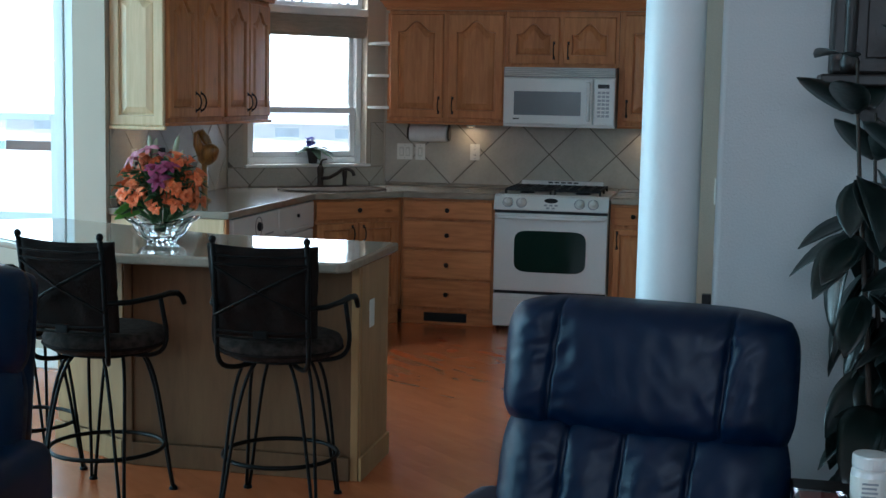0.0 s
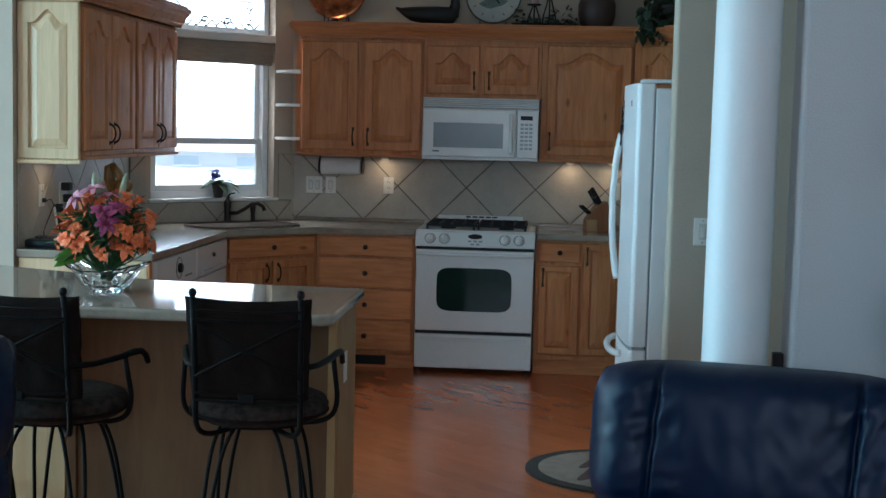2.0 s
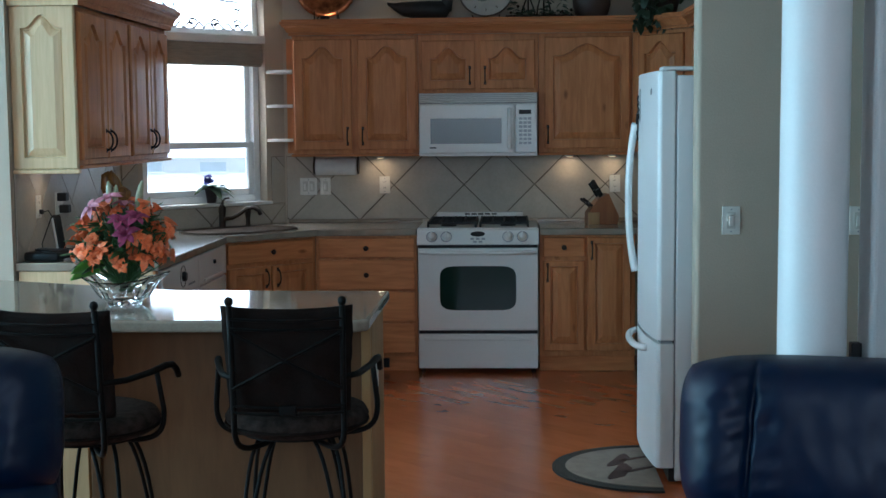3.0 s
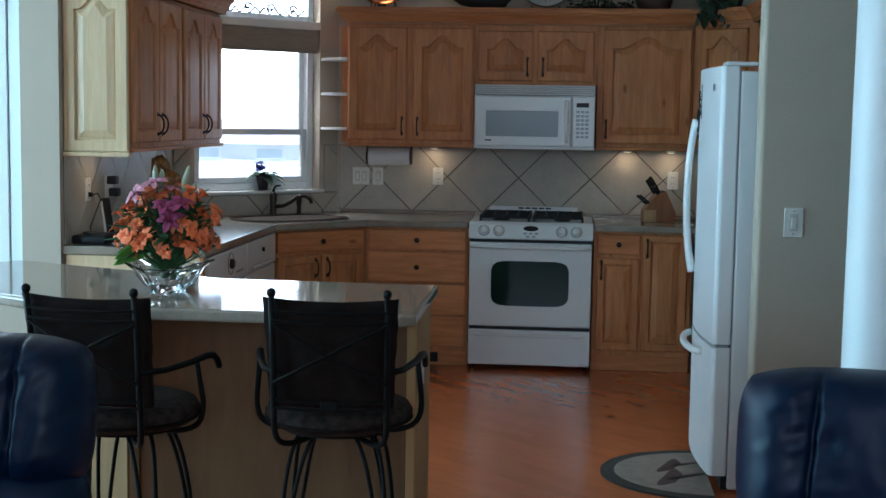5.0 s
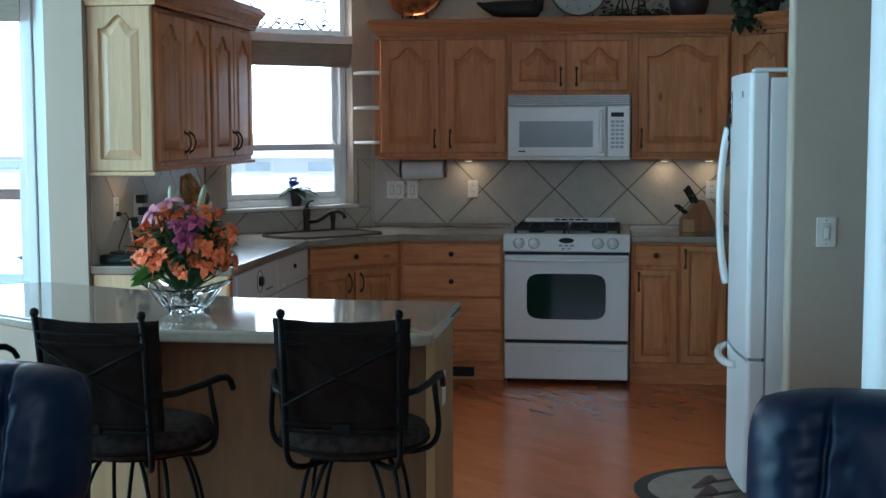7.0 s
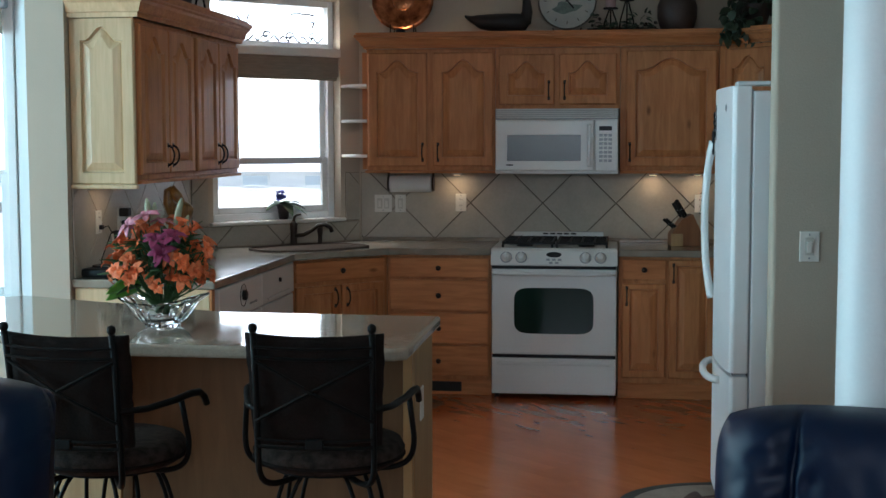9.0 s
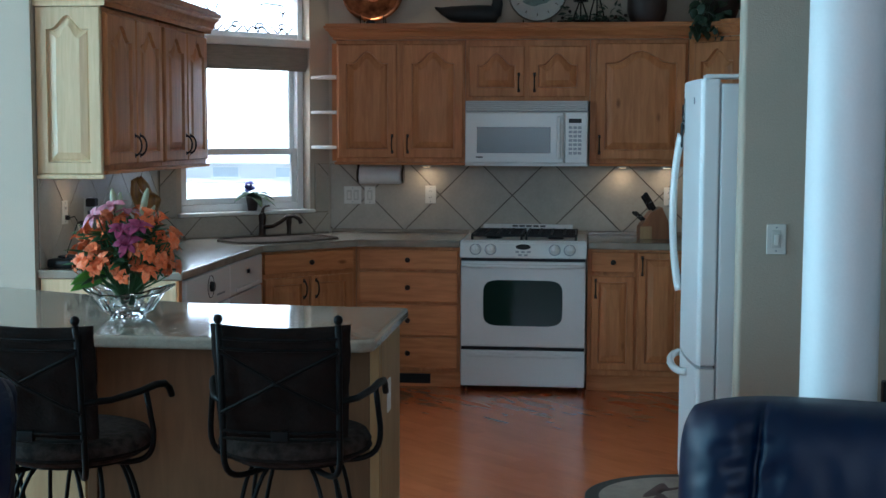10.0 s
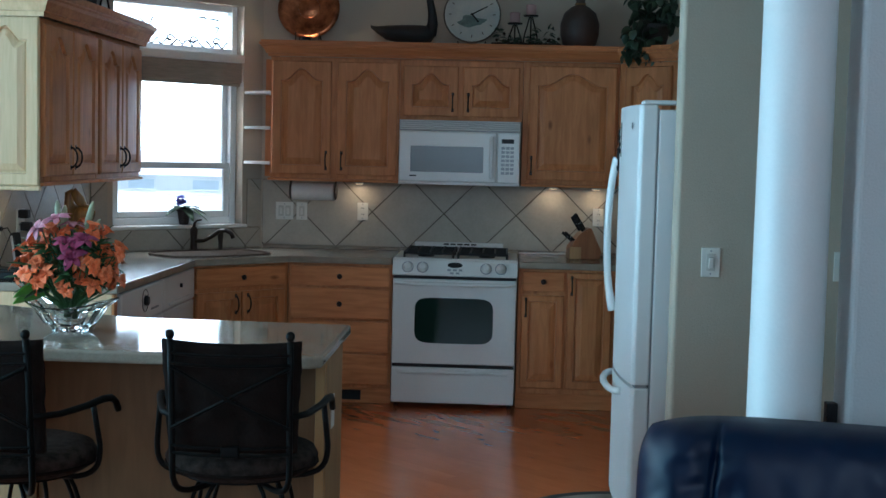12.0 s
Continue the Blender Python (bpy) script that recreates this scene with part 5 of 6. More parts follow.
for i, (a, b, ln) in enumerate(((-0.02, -0.03, 0.11), (0.0, 0.0, 0.12), (0.012, 0.03, 0.115), (-0.028, 0.02, 0.095), (-0.065, -0.02, 0.085), (-0.075, 0.02, 0.08))):
    base_z = 0.185 if a > -0.04 else 0.115
    tilt = -32 if a > -0.04 else -50
    kn = part("knife_handle", moved(box(-0.009, 0.009, -0.006, 0.006, -0.01, ln, 0.004), pose(a, b, base_z, 0, tilt, 0)), BLACK, block)
    part("rivet", moved(box(-0.003, 0.003, -0.0068, 0.0068, ln * 0.4, ln * 0.4 + 0.006), pose(a, b, base_z, 0, tilt, 0)), MW_GLASS, kn)

phone = thing("telephone", "black desk telephone base on the counter end", "telephone", (-2.085, -2.50, 0.9155), 85)
bpy.context.view_layer.update()
part("base", box(-0.10, 0.10, -0.09, 0.09, 0.0, 0.045, 0.014, segments=3), BLACK, phone, smooth=True)
part("keypad", moved(box(-0.06, 0.03, -0.07, 0.05, 0.0, 0.012, 0.003), pose(0, 0, 0.042, 6)), BLACK, phone)
part("screen", box(0.04, 0.085, -0.03, 0.05, 0.0455, 0.049, 0.001), material("lcd_blue_grey", (0.16, 0.22, 0.30), 0.2, spread=0.05, scale=20), phone, "blue-grey screen")
handset = thing("cordless_handset", "black and silver cordless handset standing in its cradle", "telephone", (-2.10, -2.27, 0.9155), 60)
part("cradle", box(-0.04, 0.04, -0.035, 0.035, 0.0, 0.035, 0.01, segments=3), BLACK, handset)
part("handset", moved(box(-0.024, 0.024, -0.014, 0.014, 0.0, 0.185, 0.009, segments=3), pose(0, 0, 0.025, -12)), BLACK, handset, smooth=True)
part("silver_edge", moved(box(-0.027, -0.0245, -0.008, 0.008, 0.01, 0.17, 0.001), pose(0, 0, 0.025, -12)), ENAMEL, handset)
papers = thing("paper_stack", "small stack of white papers under the telephone", "papers", (-1.99, -2.36, 0.9155), 20)
for i in range(3):
    part("sheet", moved(box(-0.11, 0.11, -0.14, 0.14, 0, 0.0022), pose(0.004 * i, 0.003 * i, 0.0025 * i, 0, 0, 5 * i)), PLASTIC, papers)
for y, z in ((-2.06, 1.205), (-2.03, 1.14)):
    plug = thing("power_adapter", "black power adapter plugged into the outlet", "adapter", (XL + 0.019, y, z), 90)
    part("body", box(-0.026, 0.026, -0.05, 0.0, -0.022, 0.022, 0.006), BLACK, plug)
back = phone.matrix_world.inverted()
part("plug", moved(box(XL + 0.018, XL + 0.035, -2.352, -2.328, 1.132, 1.155, 0.003), back), BLACK, phone)
part("cord", moved(tube([(XL + 0.034, -2.34, 1.142), (XL + 0.06, -2.335, 1.15), (XL + 0.075, -2.33, 1.12), (XL + 0.05, -2.34, 1.05), (XL + 0.03, -2.36, 0.98), (XL + 0.05, -2.38, 0.925), (XL + 0.10, -2.40, 0.92)], 0.003, 6), back), BLACK, phone, smooth=True)

# carved wooden bird on the counter behind the flowers
GOLDEN = wood("gilded_brown_wood", (0.30, 0.15, 0.03), (0.045, 0.02, 0.008), 2, knots=0.3)
bird = link_mesh("carved_bird", moved(turned([(0.004, -0.12), (0.035, -0.10), (0.062, -0.05), (0.068, 0.0), (0.058, 0.06), (0.03, 0.11), (0.006, 0.14)], 20), pose(0.03, 0, 0.29, 75, 0, 60)), GOLDEN, smooth=True)
bm = bmesh.new()
bm.from_mesh(bird.data)
tube([(-0.02, 0.0, 0.30), (-0.055, -0.02, 0.36), (-0.05, -0.02, 0.41), (-0.02, -0.02, 0.43)], [0.05, 0.036, 0.036, 0.02], 12, bm)
tube([(-0.03, -0.02, 0.43), (0.02, -0.01, 0.38), (0.07, 0.0, 0.33)], [0.03, 0.034, 0.012], 10, bm)
turned([(0.055, 0.0), (0.055, 0.012), (0.026, 0.02), (0.022, 0.27)], 16, bm)
bm.to_mesh(bird.data)
bm.free()
for p in bird.data.polygons:
    p.use_smooth = True
bird.location = (-1.90, -2.0, 0.9155)
bird.scale = (0.72, 0.8, 0.95)
tagged(bird, "golden brown carved wooden bird figure on the counter", "figurine")

magnet = thing("fridge_magnet", "white strip magnet with dark curled figures on the refrigerator door", "magnet", (0.8005, -2.775, 1.645))
part("plate", box(-0.003, 0.001, -0.035, 0.015, -0.07, 0.05, 0.001), PLASTIC, magnet)
for k in range(3):
    part("curl", tube([(-0.006, 0.004 + 0.022 * math.sin(t * 1.3 + k), 0.045 - 0.035 * k - 0.012 * t) for t in (i * 0.5 for i in range(7))], 0.004, 6), BLACK, magnet)
part("edge_strip", box(-0.004, 0.001, -0.046, -0.036, -0.075, 0.075, 0.001), BLACK, magnet)

# ---------------------------------------------------------------- flowers on the island
IS = (-1.218, -4.165)
bowl = link_mesh("crystal_bowl", bmesh.new(), CRYSTAL)
bm = bmesh.new()
N = 28
prof = [(0.062, 0.0, 0), (0.061, 0.010, 0), (0.088, 0.026, 0.05), (0.106, 0.048, 0.2), (0.122, 0.070, 0.55), (0.158, 0.092, 1.0), (0.153, 0.096, 1.0), (0.116, 0.075, 0.55), (0.099, 0.053, 0.2), (0.080, 0.033, 0.05), (0.002, 0.024, 0.0)]
rings = []
for j, (r, z, k) in enumerate(prof):
    ring = []
    for i in range(N):
        a = i * math.tau / N
        facet = 0.003 * (1 if i % 2 else -1) if 0 < j < 5 else 0
        ring.append(bm.verts.new(((r * (1 + 0.10 * k) + facet) * math.cos(a), (r * (1 - 0.16 * k) + facet) * math.sin(a), z + k * (0.032 * math.cos(a) ** 2 - 0.008 + 0.003 * (i % 2)))))
    rings.append(ring)
for a, b in zip(rings, rings[1:]):
    for i in range(N):
        bm.faces.new((a[i], a[(i + 1) % N], b[(i + 1) % N], b[i]))
bm.faces.new(rings[0][::-1])
bm.faces.new(rings[-1])
bmesh.ops.recalc_face_normals(bm, faces=bm.faces)
bm.to_mesh(bowl.data)
bm.free()
bowl.location = (*IS, 0.9175)
bowl.rotation_euler = (0, 0, radians(-8))
tagged(bowl, "flared cut-crystal bowl on the island countertop", "bowl")

ORANGE = material("orange_petal", (0.80, 0.15, 0.03), 0.6, spread=0.16, scale=30, fine=140, bump=0.02, random_tone=0.3, second=(0.84, 0.25, 0.10))
MAGENTA = material("magenta_petal", (0.31, 0.04, 0.12), 0.6, spread=0.15, scale=20, bump=0.02, random_tone=0.15)
PINK = material("pink_petal", (0.55, 0.21, 0.28), 0.6, spread=0.12, scale=20, random_tone=0.1)
BUD = material("lily_bud", (0.42, 0.44, 0.28), 0.5, spread=0.1, scale=14, stretch=(6, 6, 1))
STALK = material("flower_stalk", (0.06, 0.14, 0.04), 0.5, spread=0.15, scale=20)
flowers = thing("flower_bouquet", "bouquet of orange alstroemeria and magenta lilies in the bowl", "flowers", (*IS, 0.9175))
def petal(length, width, curl, ruffle, tip=0.5, n=7):
    """A petal from the origin along +x, broad towards its rounded tip and curled down at the end."""
    bm = bmesh.new()
    rows = []
    for i in range(n + 1):
        t = i / n
        w = width / 2 * max(0.06, (t ** 0.55) * max(0.0, 1 - t ** (2 + 5 * tip)) ** 0.5 * 1.15)
        rows.append([bm.verts.new((length * (t - 0.25 * curl * t ** 3), s * w, length * (0.10 * math.sin(math.pi * t) - 0.55 * curl * t ** 3) + 0.35 * abs(s) * w + ruffle * width * math.sin(9 * t + 4 * s) * abs(s))) for s in (-1, -0.5, 0, 0.5, 1)])
    for a_, b_ in zip(rows, rows[1:]):
        for k in range(4):
            bm.faces.new((a_[k], a_[k + 1], b_[k + 1], b_[k]))
    ext = bmesh.ops.extrude_face_region(bm, geom=bm.faces[:])
    bmesh.ops.translate(bm, vec=(0, 0, -0.0008), verts=[v for v in ext["geom"] if isinstance(v, bmesh.types.BMVert)])
    return bm


def trumpet(length, width, open_, curl, rng_, tip=0.5):
    """A trumpet-shaped flower facing +z, its petals curled back at the tips."""
    bm = bmesh.new()
    for k in range(6):
        b = petal(length * (1.0 if k % 2 else 0.9), width * (1.0 if k % 2 else 0.8), curl * rng_.uniform(0.7, 1.3), 0.08, tip)
        moved(b, Matrix.Rotation(k * math.tau / 6 + rng_.uniform(-0.12, 0.12), 4, 'Z') @ Matrix.Rotation(-open_ * rng_.uniform(0.85, 1.1), 4, 'Y'))
        bm = merge(bm, b)
    return bm


rng3 = random.Random(21)
f_or = [shared("orange_flower", trumpet(0.044, 0.031, 1.2 - 0.15 * k, 0.5 + 0.2 * k, rng3, 0.65), ORANGE) for k in range(4)]
f_ma = shared("lily_flower", trumpet(0.062, 0.040, 0.9, 0.8, rng3, 0.25), MAGENTA)
f_pk = shared("pink_flower", trumpet(0.066, 0.038, 1.1, 1.1, rng3, 0.3), PINK)
l1 = shared("leaf", leaf_blade(0.105, 0.030, 0.25, 0.35, 7), LEAF)
l2 = shared("broad_leaf", leaf_blade(0.115, 0.072, 0.2, 0.5, 8), LEAF_BRIGHT)
heads = []


def add_flower(me, p, wobble, size=1.0):
    out = Vector((p.x, p.y, (p.z - 0.10) * 0.8)).normalized()
    q = out.to_track_quat('Z', 'Y').to_matrix().to_4x4()
    place_part(me.name.split(".")[0], me, flowers, Matrix.Translation(p - out * 0.02) @ q @ pose(0, 0, 0, rng3.uniform(-wobble, wobble), rng3.uniform(-wobble, wobble), rng3.uniform(0, 360)) @ Matrix.Scale(size, 4))
    stalk = bezier((p.x * 0.12, p.y * 0.12, 0.045), (p.x * 0.25, p.y * 0.25, 0.13), (p.x * 0.7, p.y * 0.7, p.z - 0.08), p - out * 0.02, 6)
    part("stalk", tube(stalk, 0.0026, 5), STALK, flowers)


for x, y, z in ((0.03, -0.145, 0.315), (0.085, -0.12, 0.325), (0.055, -0.15, 0.275)):
    heads.append(Vector((x, y, z)))
    add_flower(f_ma, heads[-1], 12)
for x, y, z in ((-0.085, -0.07, 0.365), (-0.03, -0.05, 0.395), (0.01, -0.02, 0.37)):
    heads.append(Vector((x, y, z)))
    add_flower(f_pk, heads[-1], 18)
for k in range(42):
    for _ in range(60):
        a, e = rng3.uniform(0, math.tau), rng3.uniform(-0.3, 1.2)
        rad = 0.178 * rng3.uniform(0.72, 1.08)
        p = Vector((rad * 1.06 * math.cos(a) * math.cos(e), rad * 0.9 * math.sin(a) * math.cos(e), 0.215 + 0.165 * math.sin(e)))
        if all((p - q).length > 0.052 for q in heads):
            heads.append(p)
            for j in range(rng3.choice((2, 2, 3))):
                add_flower(f_or[rng3.randrange(4)], p + Vector((rng3.uniform(-0.03, 0.03), rng3.uniform(-0.03, 0.03), rng3.uniform(-0.025, 0.025))), 38, rng3.uniform(0.85, 1.15))
            break
for x, y, z, rx, ry in ((-0.035, -0.03, 0.40, 4, -3), (-0.02, -0.02, 0.385, -3, 6), (0.065, 0.0, 0.40, 0, 14), (0.085, -0.02, 0.345, 5, 28)):
    b = part("lily_bud", moved(turned([(0.004, -0.055), (0.010, -0.04), (0.0125, 0.0), (0.010, 0.035), (0.003, 0.055)], 10), pose(x, y, z, rx, ry)), BUD, flowers, "pale striped lily bud", True)
    part("stalk", tube([(x * 0.3, y * 0.3, 0.06), (x * 0.7, y * 0.7, 0.22), (x, y, z - 0.052)], 0.003, 5), STALK, flowers)
for k in range(130):
    a, e = rng3.uniform(0, math.tau), rng3.uniform(-0.15, 1.1)
    rad = rng3.uniform(0.04, 0.125)
    p = Vector((rad * math.cos(a) * math.cos(e), rad * math.sin(a) * math.cos(e), 0.185 + 0.13 * math.sin(e)))
    place_part("leaf", l1, flowers, Matrix.Translation(p) @ pose(0, 0, 0, rng3.uniform(-40, 40), rng3.uniform(-70, 8), math.degrees(a) + rng3.uniform(-40, 40)))
for a, dz, tilt in ((200, 0.155, 2), (222, 0.15, 6), (186, 0.14, 8)):
    place_part("broad_leaf", l2 if a in (200, 186) else l1, flowers, pose(0.06 * math.cos(radians(a)), 0.06 * math.sin(radians(a)) - 0.04, dz, 50, tilt - 6, a))

# ---------------------------------------------------------------- display on the cabinet tops
LEDGE = TOP + 0.1005
COPPER = material("hammered_copper", (0.55, 0.21, 0.09), 0.30, 1.0, spread=0.25, scale=14, fine=60, bump=0.06, second=(0.16, 0.05, 0.025))
plate = thing("copper_plate", "hammered copper plate on a wire stand above the cabinets", "plate", (-0.995, -0.16, LEDGE + 0.012))
tilt = pose(0, 0, 0.198, 78)
part("dish", moved(turned([(0.01, 0.0), (0.12, 0.004), (0.17, 0.018), (0.197, 0.028), (0.199, 0.032), (0.165, 0.026), (0.118, 0.012), (0.01, 0.008)], 48), tilt), COPPER, plate, smooth=True)
part("medallion", moved(turned([(0.07, 0.011), (0.068, 0.017), (0.055, 0.014), (0.045, 0.018), (0.003, 0.020)], 32), tilt @ pose(0.0, 0.01, 0)), COPPER, plate, smooth=True)
for x in (-0.075, 0.075):
    part("stand_leg", tube([(x, -0.075, 0.05), (x, -0.07, 0.0), (x, 0.05, -0.008), (x * 0.5, 0.075, 0.16)], 0.004, 6), STOOL_IRON, plate)

SWAN_BLACK = material("aged_black_wood", (0.022, 0.021, 0.021), 0.6, spread=0.15, scale=16, bump=0.04)
bm = bmesh.new()
secs = [(-0.21, 0.105, 0.006, 0.008), (-0.17, 0.085, 0.03, 0.022), (-0.11, 0.068, 0.068, 0.045), (-0.03, 0.062, 0.088, 0.055), (0.06, 0.062, 0.086, 0.058), (0.13, 0.06, 0.07, 0.058), (0.175, 0.062, 0.045, 0.05), (0.20, 0.07, 0.01, 0.02)]
rings = []
for x, z, ry, rz in secs:
    rings.append([bm.verts.new((x, ry * math.cos(a), max(0.0, z + rz * math.sin(a)))) for a in (i * math.tau / 18 for i in range(18))])
for a, b in zip(rings, rings[1:]):
    for i in range(18):
        bm.faces.new((a[i], a[(i + 1) % 18], b[(i + 1) % 18], b[i]))
bm.faces.new(rings[0][::-1])
bm.faces.new(rings[-1])
tube([(0.165, 0, 0.06), (0.185, 0, 0.13), (0.18, 0, 0.20), (0.165, 0, 0.27), (0.165, 0, 0.33), (0.19, 0, 0.365), (0.225, 0, 0.36), (0.27, 0, 0.34)], [0.045, 0.034, 0.026, 0.023, 0.024, 0.03, 0.024, 0.008], 12, bm)
swan = link_mesh("swan_decoy", bm, SWAN_BLACK, smooth=True)
swan.location = (-0.38, -0.24, LEDGE + 0.0005)
tagged(swan, "black wooden swan decoy on the cabinet ledge", "decoy")

CLOCK_FACE = material("painted_clock_face", (0.55, 0.53, 0.46), 0.5, spread=0.06, scale=9, second=(0.42, 0.44, 0.42))
SAGE = material("painted_sage", (0.20, 0.26, 0.23), 0.6, spread=0.2, scale=18)
clk = thing("plate_clock", "round cream clock with a painted landscape on the ledge", "clock", (0.05, -0.10, LEDGE + 0.02))
tilt = pose(0, 0, 0.185, 82)
part("dial", moved(turned([(0.01, 0.0), (0.178, 0.0), (0.182, 0.006), (0.178, 0.014), (0.165, 0.012), (0.004, 0.012)], 48), tilt), CLOCK_FACE, clk)
part("rim", moved(tube([(0.18 * math.cos(a), 0.18 * math.sin(a), 0.010) for a in (i * math.tau / 48 for i in range(48))], 0.006, 6, closed=True), tilt), GROUT, clk)
part("painting", moved(prism([(0.085 * math.cos(a) * (1 + 0.2 * math.sin(4 * a)), -0.045 + 0.035 * math.sin(a) * (1 + 0.3 * math.cos(3 * a))) for a in (i * math.tau / 30 for i in range(30))], 0.0124, 0.0135), tilt), SAGE, clk)
for k in range(12):
    a = k * math.tau / 12
    part("hour_mark", moved(box(-0.003, 0.003, 0.132, 0.150, 0.0124, 0.0136), tilt @ Matrix.Rotation(a, 4, 'Z')), GROUT, clk)
part("hour_hand", moved(box(-0.005, 0.005, -0.01, 0.065, 0.016, 0.018), tilt @ Matrix.Rotation(radians(-140), 4, 'Z')), BLACK, clk)
part("minute_hand", moved(box(-0.004, 0.004, -0.012, 0.11, 0.019, 0.021), tilt @ Matrix.Rotation(radians(-62), 4, 'Z')), BLACK, clk)
part("easel", tube([(-0.09, -0.03, 0.015), (-0.08, -0.02, -0.018), (0.0, 0.07, -0.018), (0.08, -0.02, -0.018), (0.09, -0.03, 0.015)], 0.004, 6), STOOL_IRON, clk)

WAX = material("dusty_pink_wax", (0.40, 0.25, 0.24), 0.5, spread=0.06, scale=12)
for x, h in ((0.325, 0.135), (0.425, 0.185)):
    c = thing("candle_holder", "black scrolled iron candle holder with a pink candle", "candle holder", (x, -0.26, LEDGE + 0.0005), group="candle holders")
    part("foot_ring", tube([(0.045 * math.cos(a), 0.045 * math.sin(a), 0.006) for a in (i * math.tau / 24 for i in range(24))], 0.005, 6, closed=True), STOOL_IRON, c)
    for k in range(4):
        a = k * math.tau / 4
        part("wire", tube([(0.045 * math.cos(a), 0.045 * math.sin(a), 0.005), (0.04 * math.cos(a), 0.04 * math.sin(a), h * 0.35), (0.022 * math.cos(a), 0.022 * math.sin(a), h * 0.7), (0.008 * math.cos(a), 0.008 * math.sin(a), h)], 0.0045, 6), STOOL_IRON, c)
    part("drip_pan", turned([(0.01, h - 0.004), (0.045, h), (0.047, h + 0.008), (0.035, h + 0.006), (0.01, h + 0.004)], 24), STOOL_IRON, c)
    part("candle", turned([(0.032, h + 0.006), (0.033, h + 0.07), (0.028, h + 0.074), (0.004, h + 0.068)], 24), WAX, c, "dusty pink pillar candle")
garland = thing("greenery_garland", "dried grey-green garland round the candle holders", "garland", (0.37, -0.27, LEDGE + 0.0005))
gl = shared("sprig", leaf_blade(0.045, 0.022, 0.2, 0.3, 4), LEAF_GREY)
gb = shared("berry", turned([(0.002, -0.01), (0.009, -0.005), (0.011, 0.0), (0.009, 0.006), (0.002, 0.01)], 8), BRONZE)
for k in range(95):
    x = rng3.uniform(-0.19, 0.24)
    place_part("sprig" if k % 6 else "berry", gl if k % 6 else gb, garland, pose(x, rng3.uniform(-0.09, 0.05), 0.012 + rng3.random() ** 2 * (0.11 if x > 0.09 or x < -0.1 else 0.04), rng3.uniform(-60, 60), rng3.uniform(-70, 20), rng3.uniform(0, 360)))
part("twig", tube([(-0.19, 0, 0.012), (-0.05, -0.03, 0.016), (0.08, 0.01, 0.014), (0.23, -0.04, 0.012)], 0.006, 6), STEM, garland)

jug = thing("clay_jug", "dark brown round clay jug on the cabinet ledge", "jug", (0.735, -0.22, LEDGE + 0.0005))
JUGM = material("dark_brown_clay", (0.06, 0.035, 0.028), 0.55, spread=0.12, scale=8, fine=60, bump=0.03)
part("body", turned([(0.085, 0.0), (0.105, 0.02), (0.122, 0.08), (0.122, 0.15), (0.10, 0.215), (0.06, 0.25), (0.032, 0.265), (0.028, 0.29), (0.034, 0.31), (0.026, 0.312)], 36), JUGM, jug, smooth=True)
part("collar", turned([(0.034, 0.262), (0.036, 0.27), (0.034, 0.278)], 20), GOLDEN, jug)

ivy = thing("potted_ivy", "trailing ivy plant hanging over the cabinet ledge", "plant", (1.19, -0.36, LEDGE + 0.0005))
part("pot", turned([(0.07, 0.0), (0.10, 0.12), (0.105, 0.14), (0.09, 0.14)], 24), POTC, ivy, smooth=True)
iv = [shared("ivy_leaf", leaf_blade(0.06 + 0.012 * k, 0.055 + 0.008 * k, 0.2, 0.3, 5), LEAF_GREY) for k in range(2)]
for k in range(190):
    a = rng3.uniform(0, math.tau)
    if k < 60:
        p = Vector((-0.10 + rng3.uniform(-0.09, 0.10), -0.135 + rng3.uniform(-0.05, 0.05), rng3.uniform(-0.07, 0.10)))
    else:
        rad = rng3.uniform(0.05, 0.17)
        p = Vector((rad * math.cos(a), rad * math.sin(a) * 0.8, 0.16 + rng3.uniform(-0.03, 0.18)))
    place_part("ivy_leaf", iv[k % 2], ivy, Matrix.Translation(p) @ pose(0, 0, 0, rng3.uniform(-40, 40), rng3.uniform(0, 70), rng3.uniform(0, 360)))
for k in range(6):
    part("vine", tube([(0.0, 0.0, 0.12), (-0.05 - 0.01 * k, -0.08, 0.16), (-0.08 - 0.012 * k, -0.14, 0.08), (-0.09 - 0.015 * k, -0.15, -0.05)], 0.003, 5), STEM, ivy)

LEDGE2 = TOP + 0.1305
vase = thing("tall_vase", "dark blue-black vase on the side cabinet ledge", "vase", (-2.02, -1.56, LEDGE2))
part("body", turned([(0.05, 0.0), (0.07, 0.03), (0.082, 0.12), (0.07, 0.22), (0.04, 0.28), (0.03, 0.34), (0.04, 0.36), (0.03, 0.36)], 28), SWAN_BLACK, vase, smooth=True)
for y in (-2.0, -1.2):
    sc = thing("iron_scroll_stand", "black iron scrollwork ornament on the side cabinet ledge", "ornament", (-2.02, y, LEDGE2))
    part("plaque", box(-0.012, 0.0, -0.12, 0.12, 0.0, 0.34, 0.003), CLOCK_FACE, sc)
    for s in (-1, 1):
        part("scroll", tube([(0.01, s * (0.06 + 0.03 * math.cos(t * 2.2)), 0.04 + 0.26 * t / 3) for t in (i * 0.2 for i in range(16))], 0.007, 6), STOOL_IRON, sc)
    part("base_bar", tube([(0.01, -0.11, 0.008), (0.01, 0.11, 0.008)], 0.008, 6), STOOL_IRON, sc)

# ---------------------------------------------------------------- under-cabinet lamps
PUCK = material("lamp_lens", (1.0, 0.72, 0.42), 0.4, glow=1.5, bump=0.0)


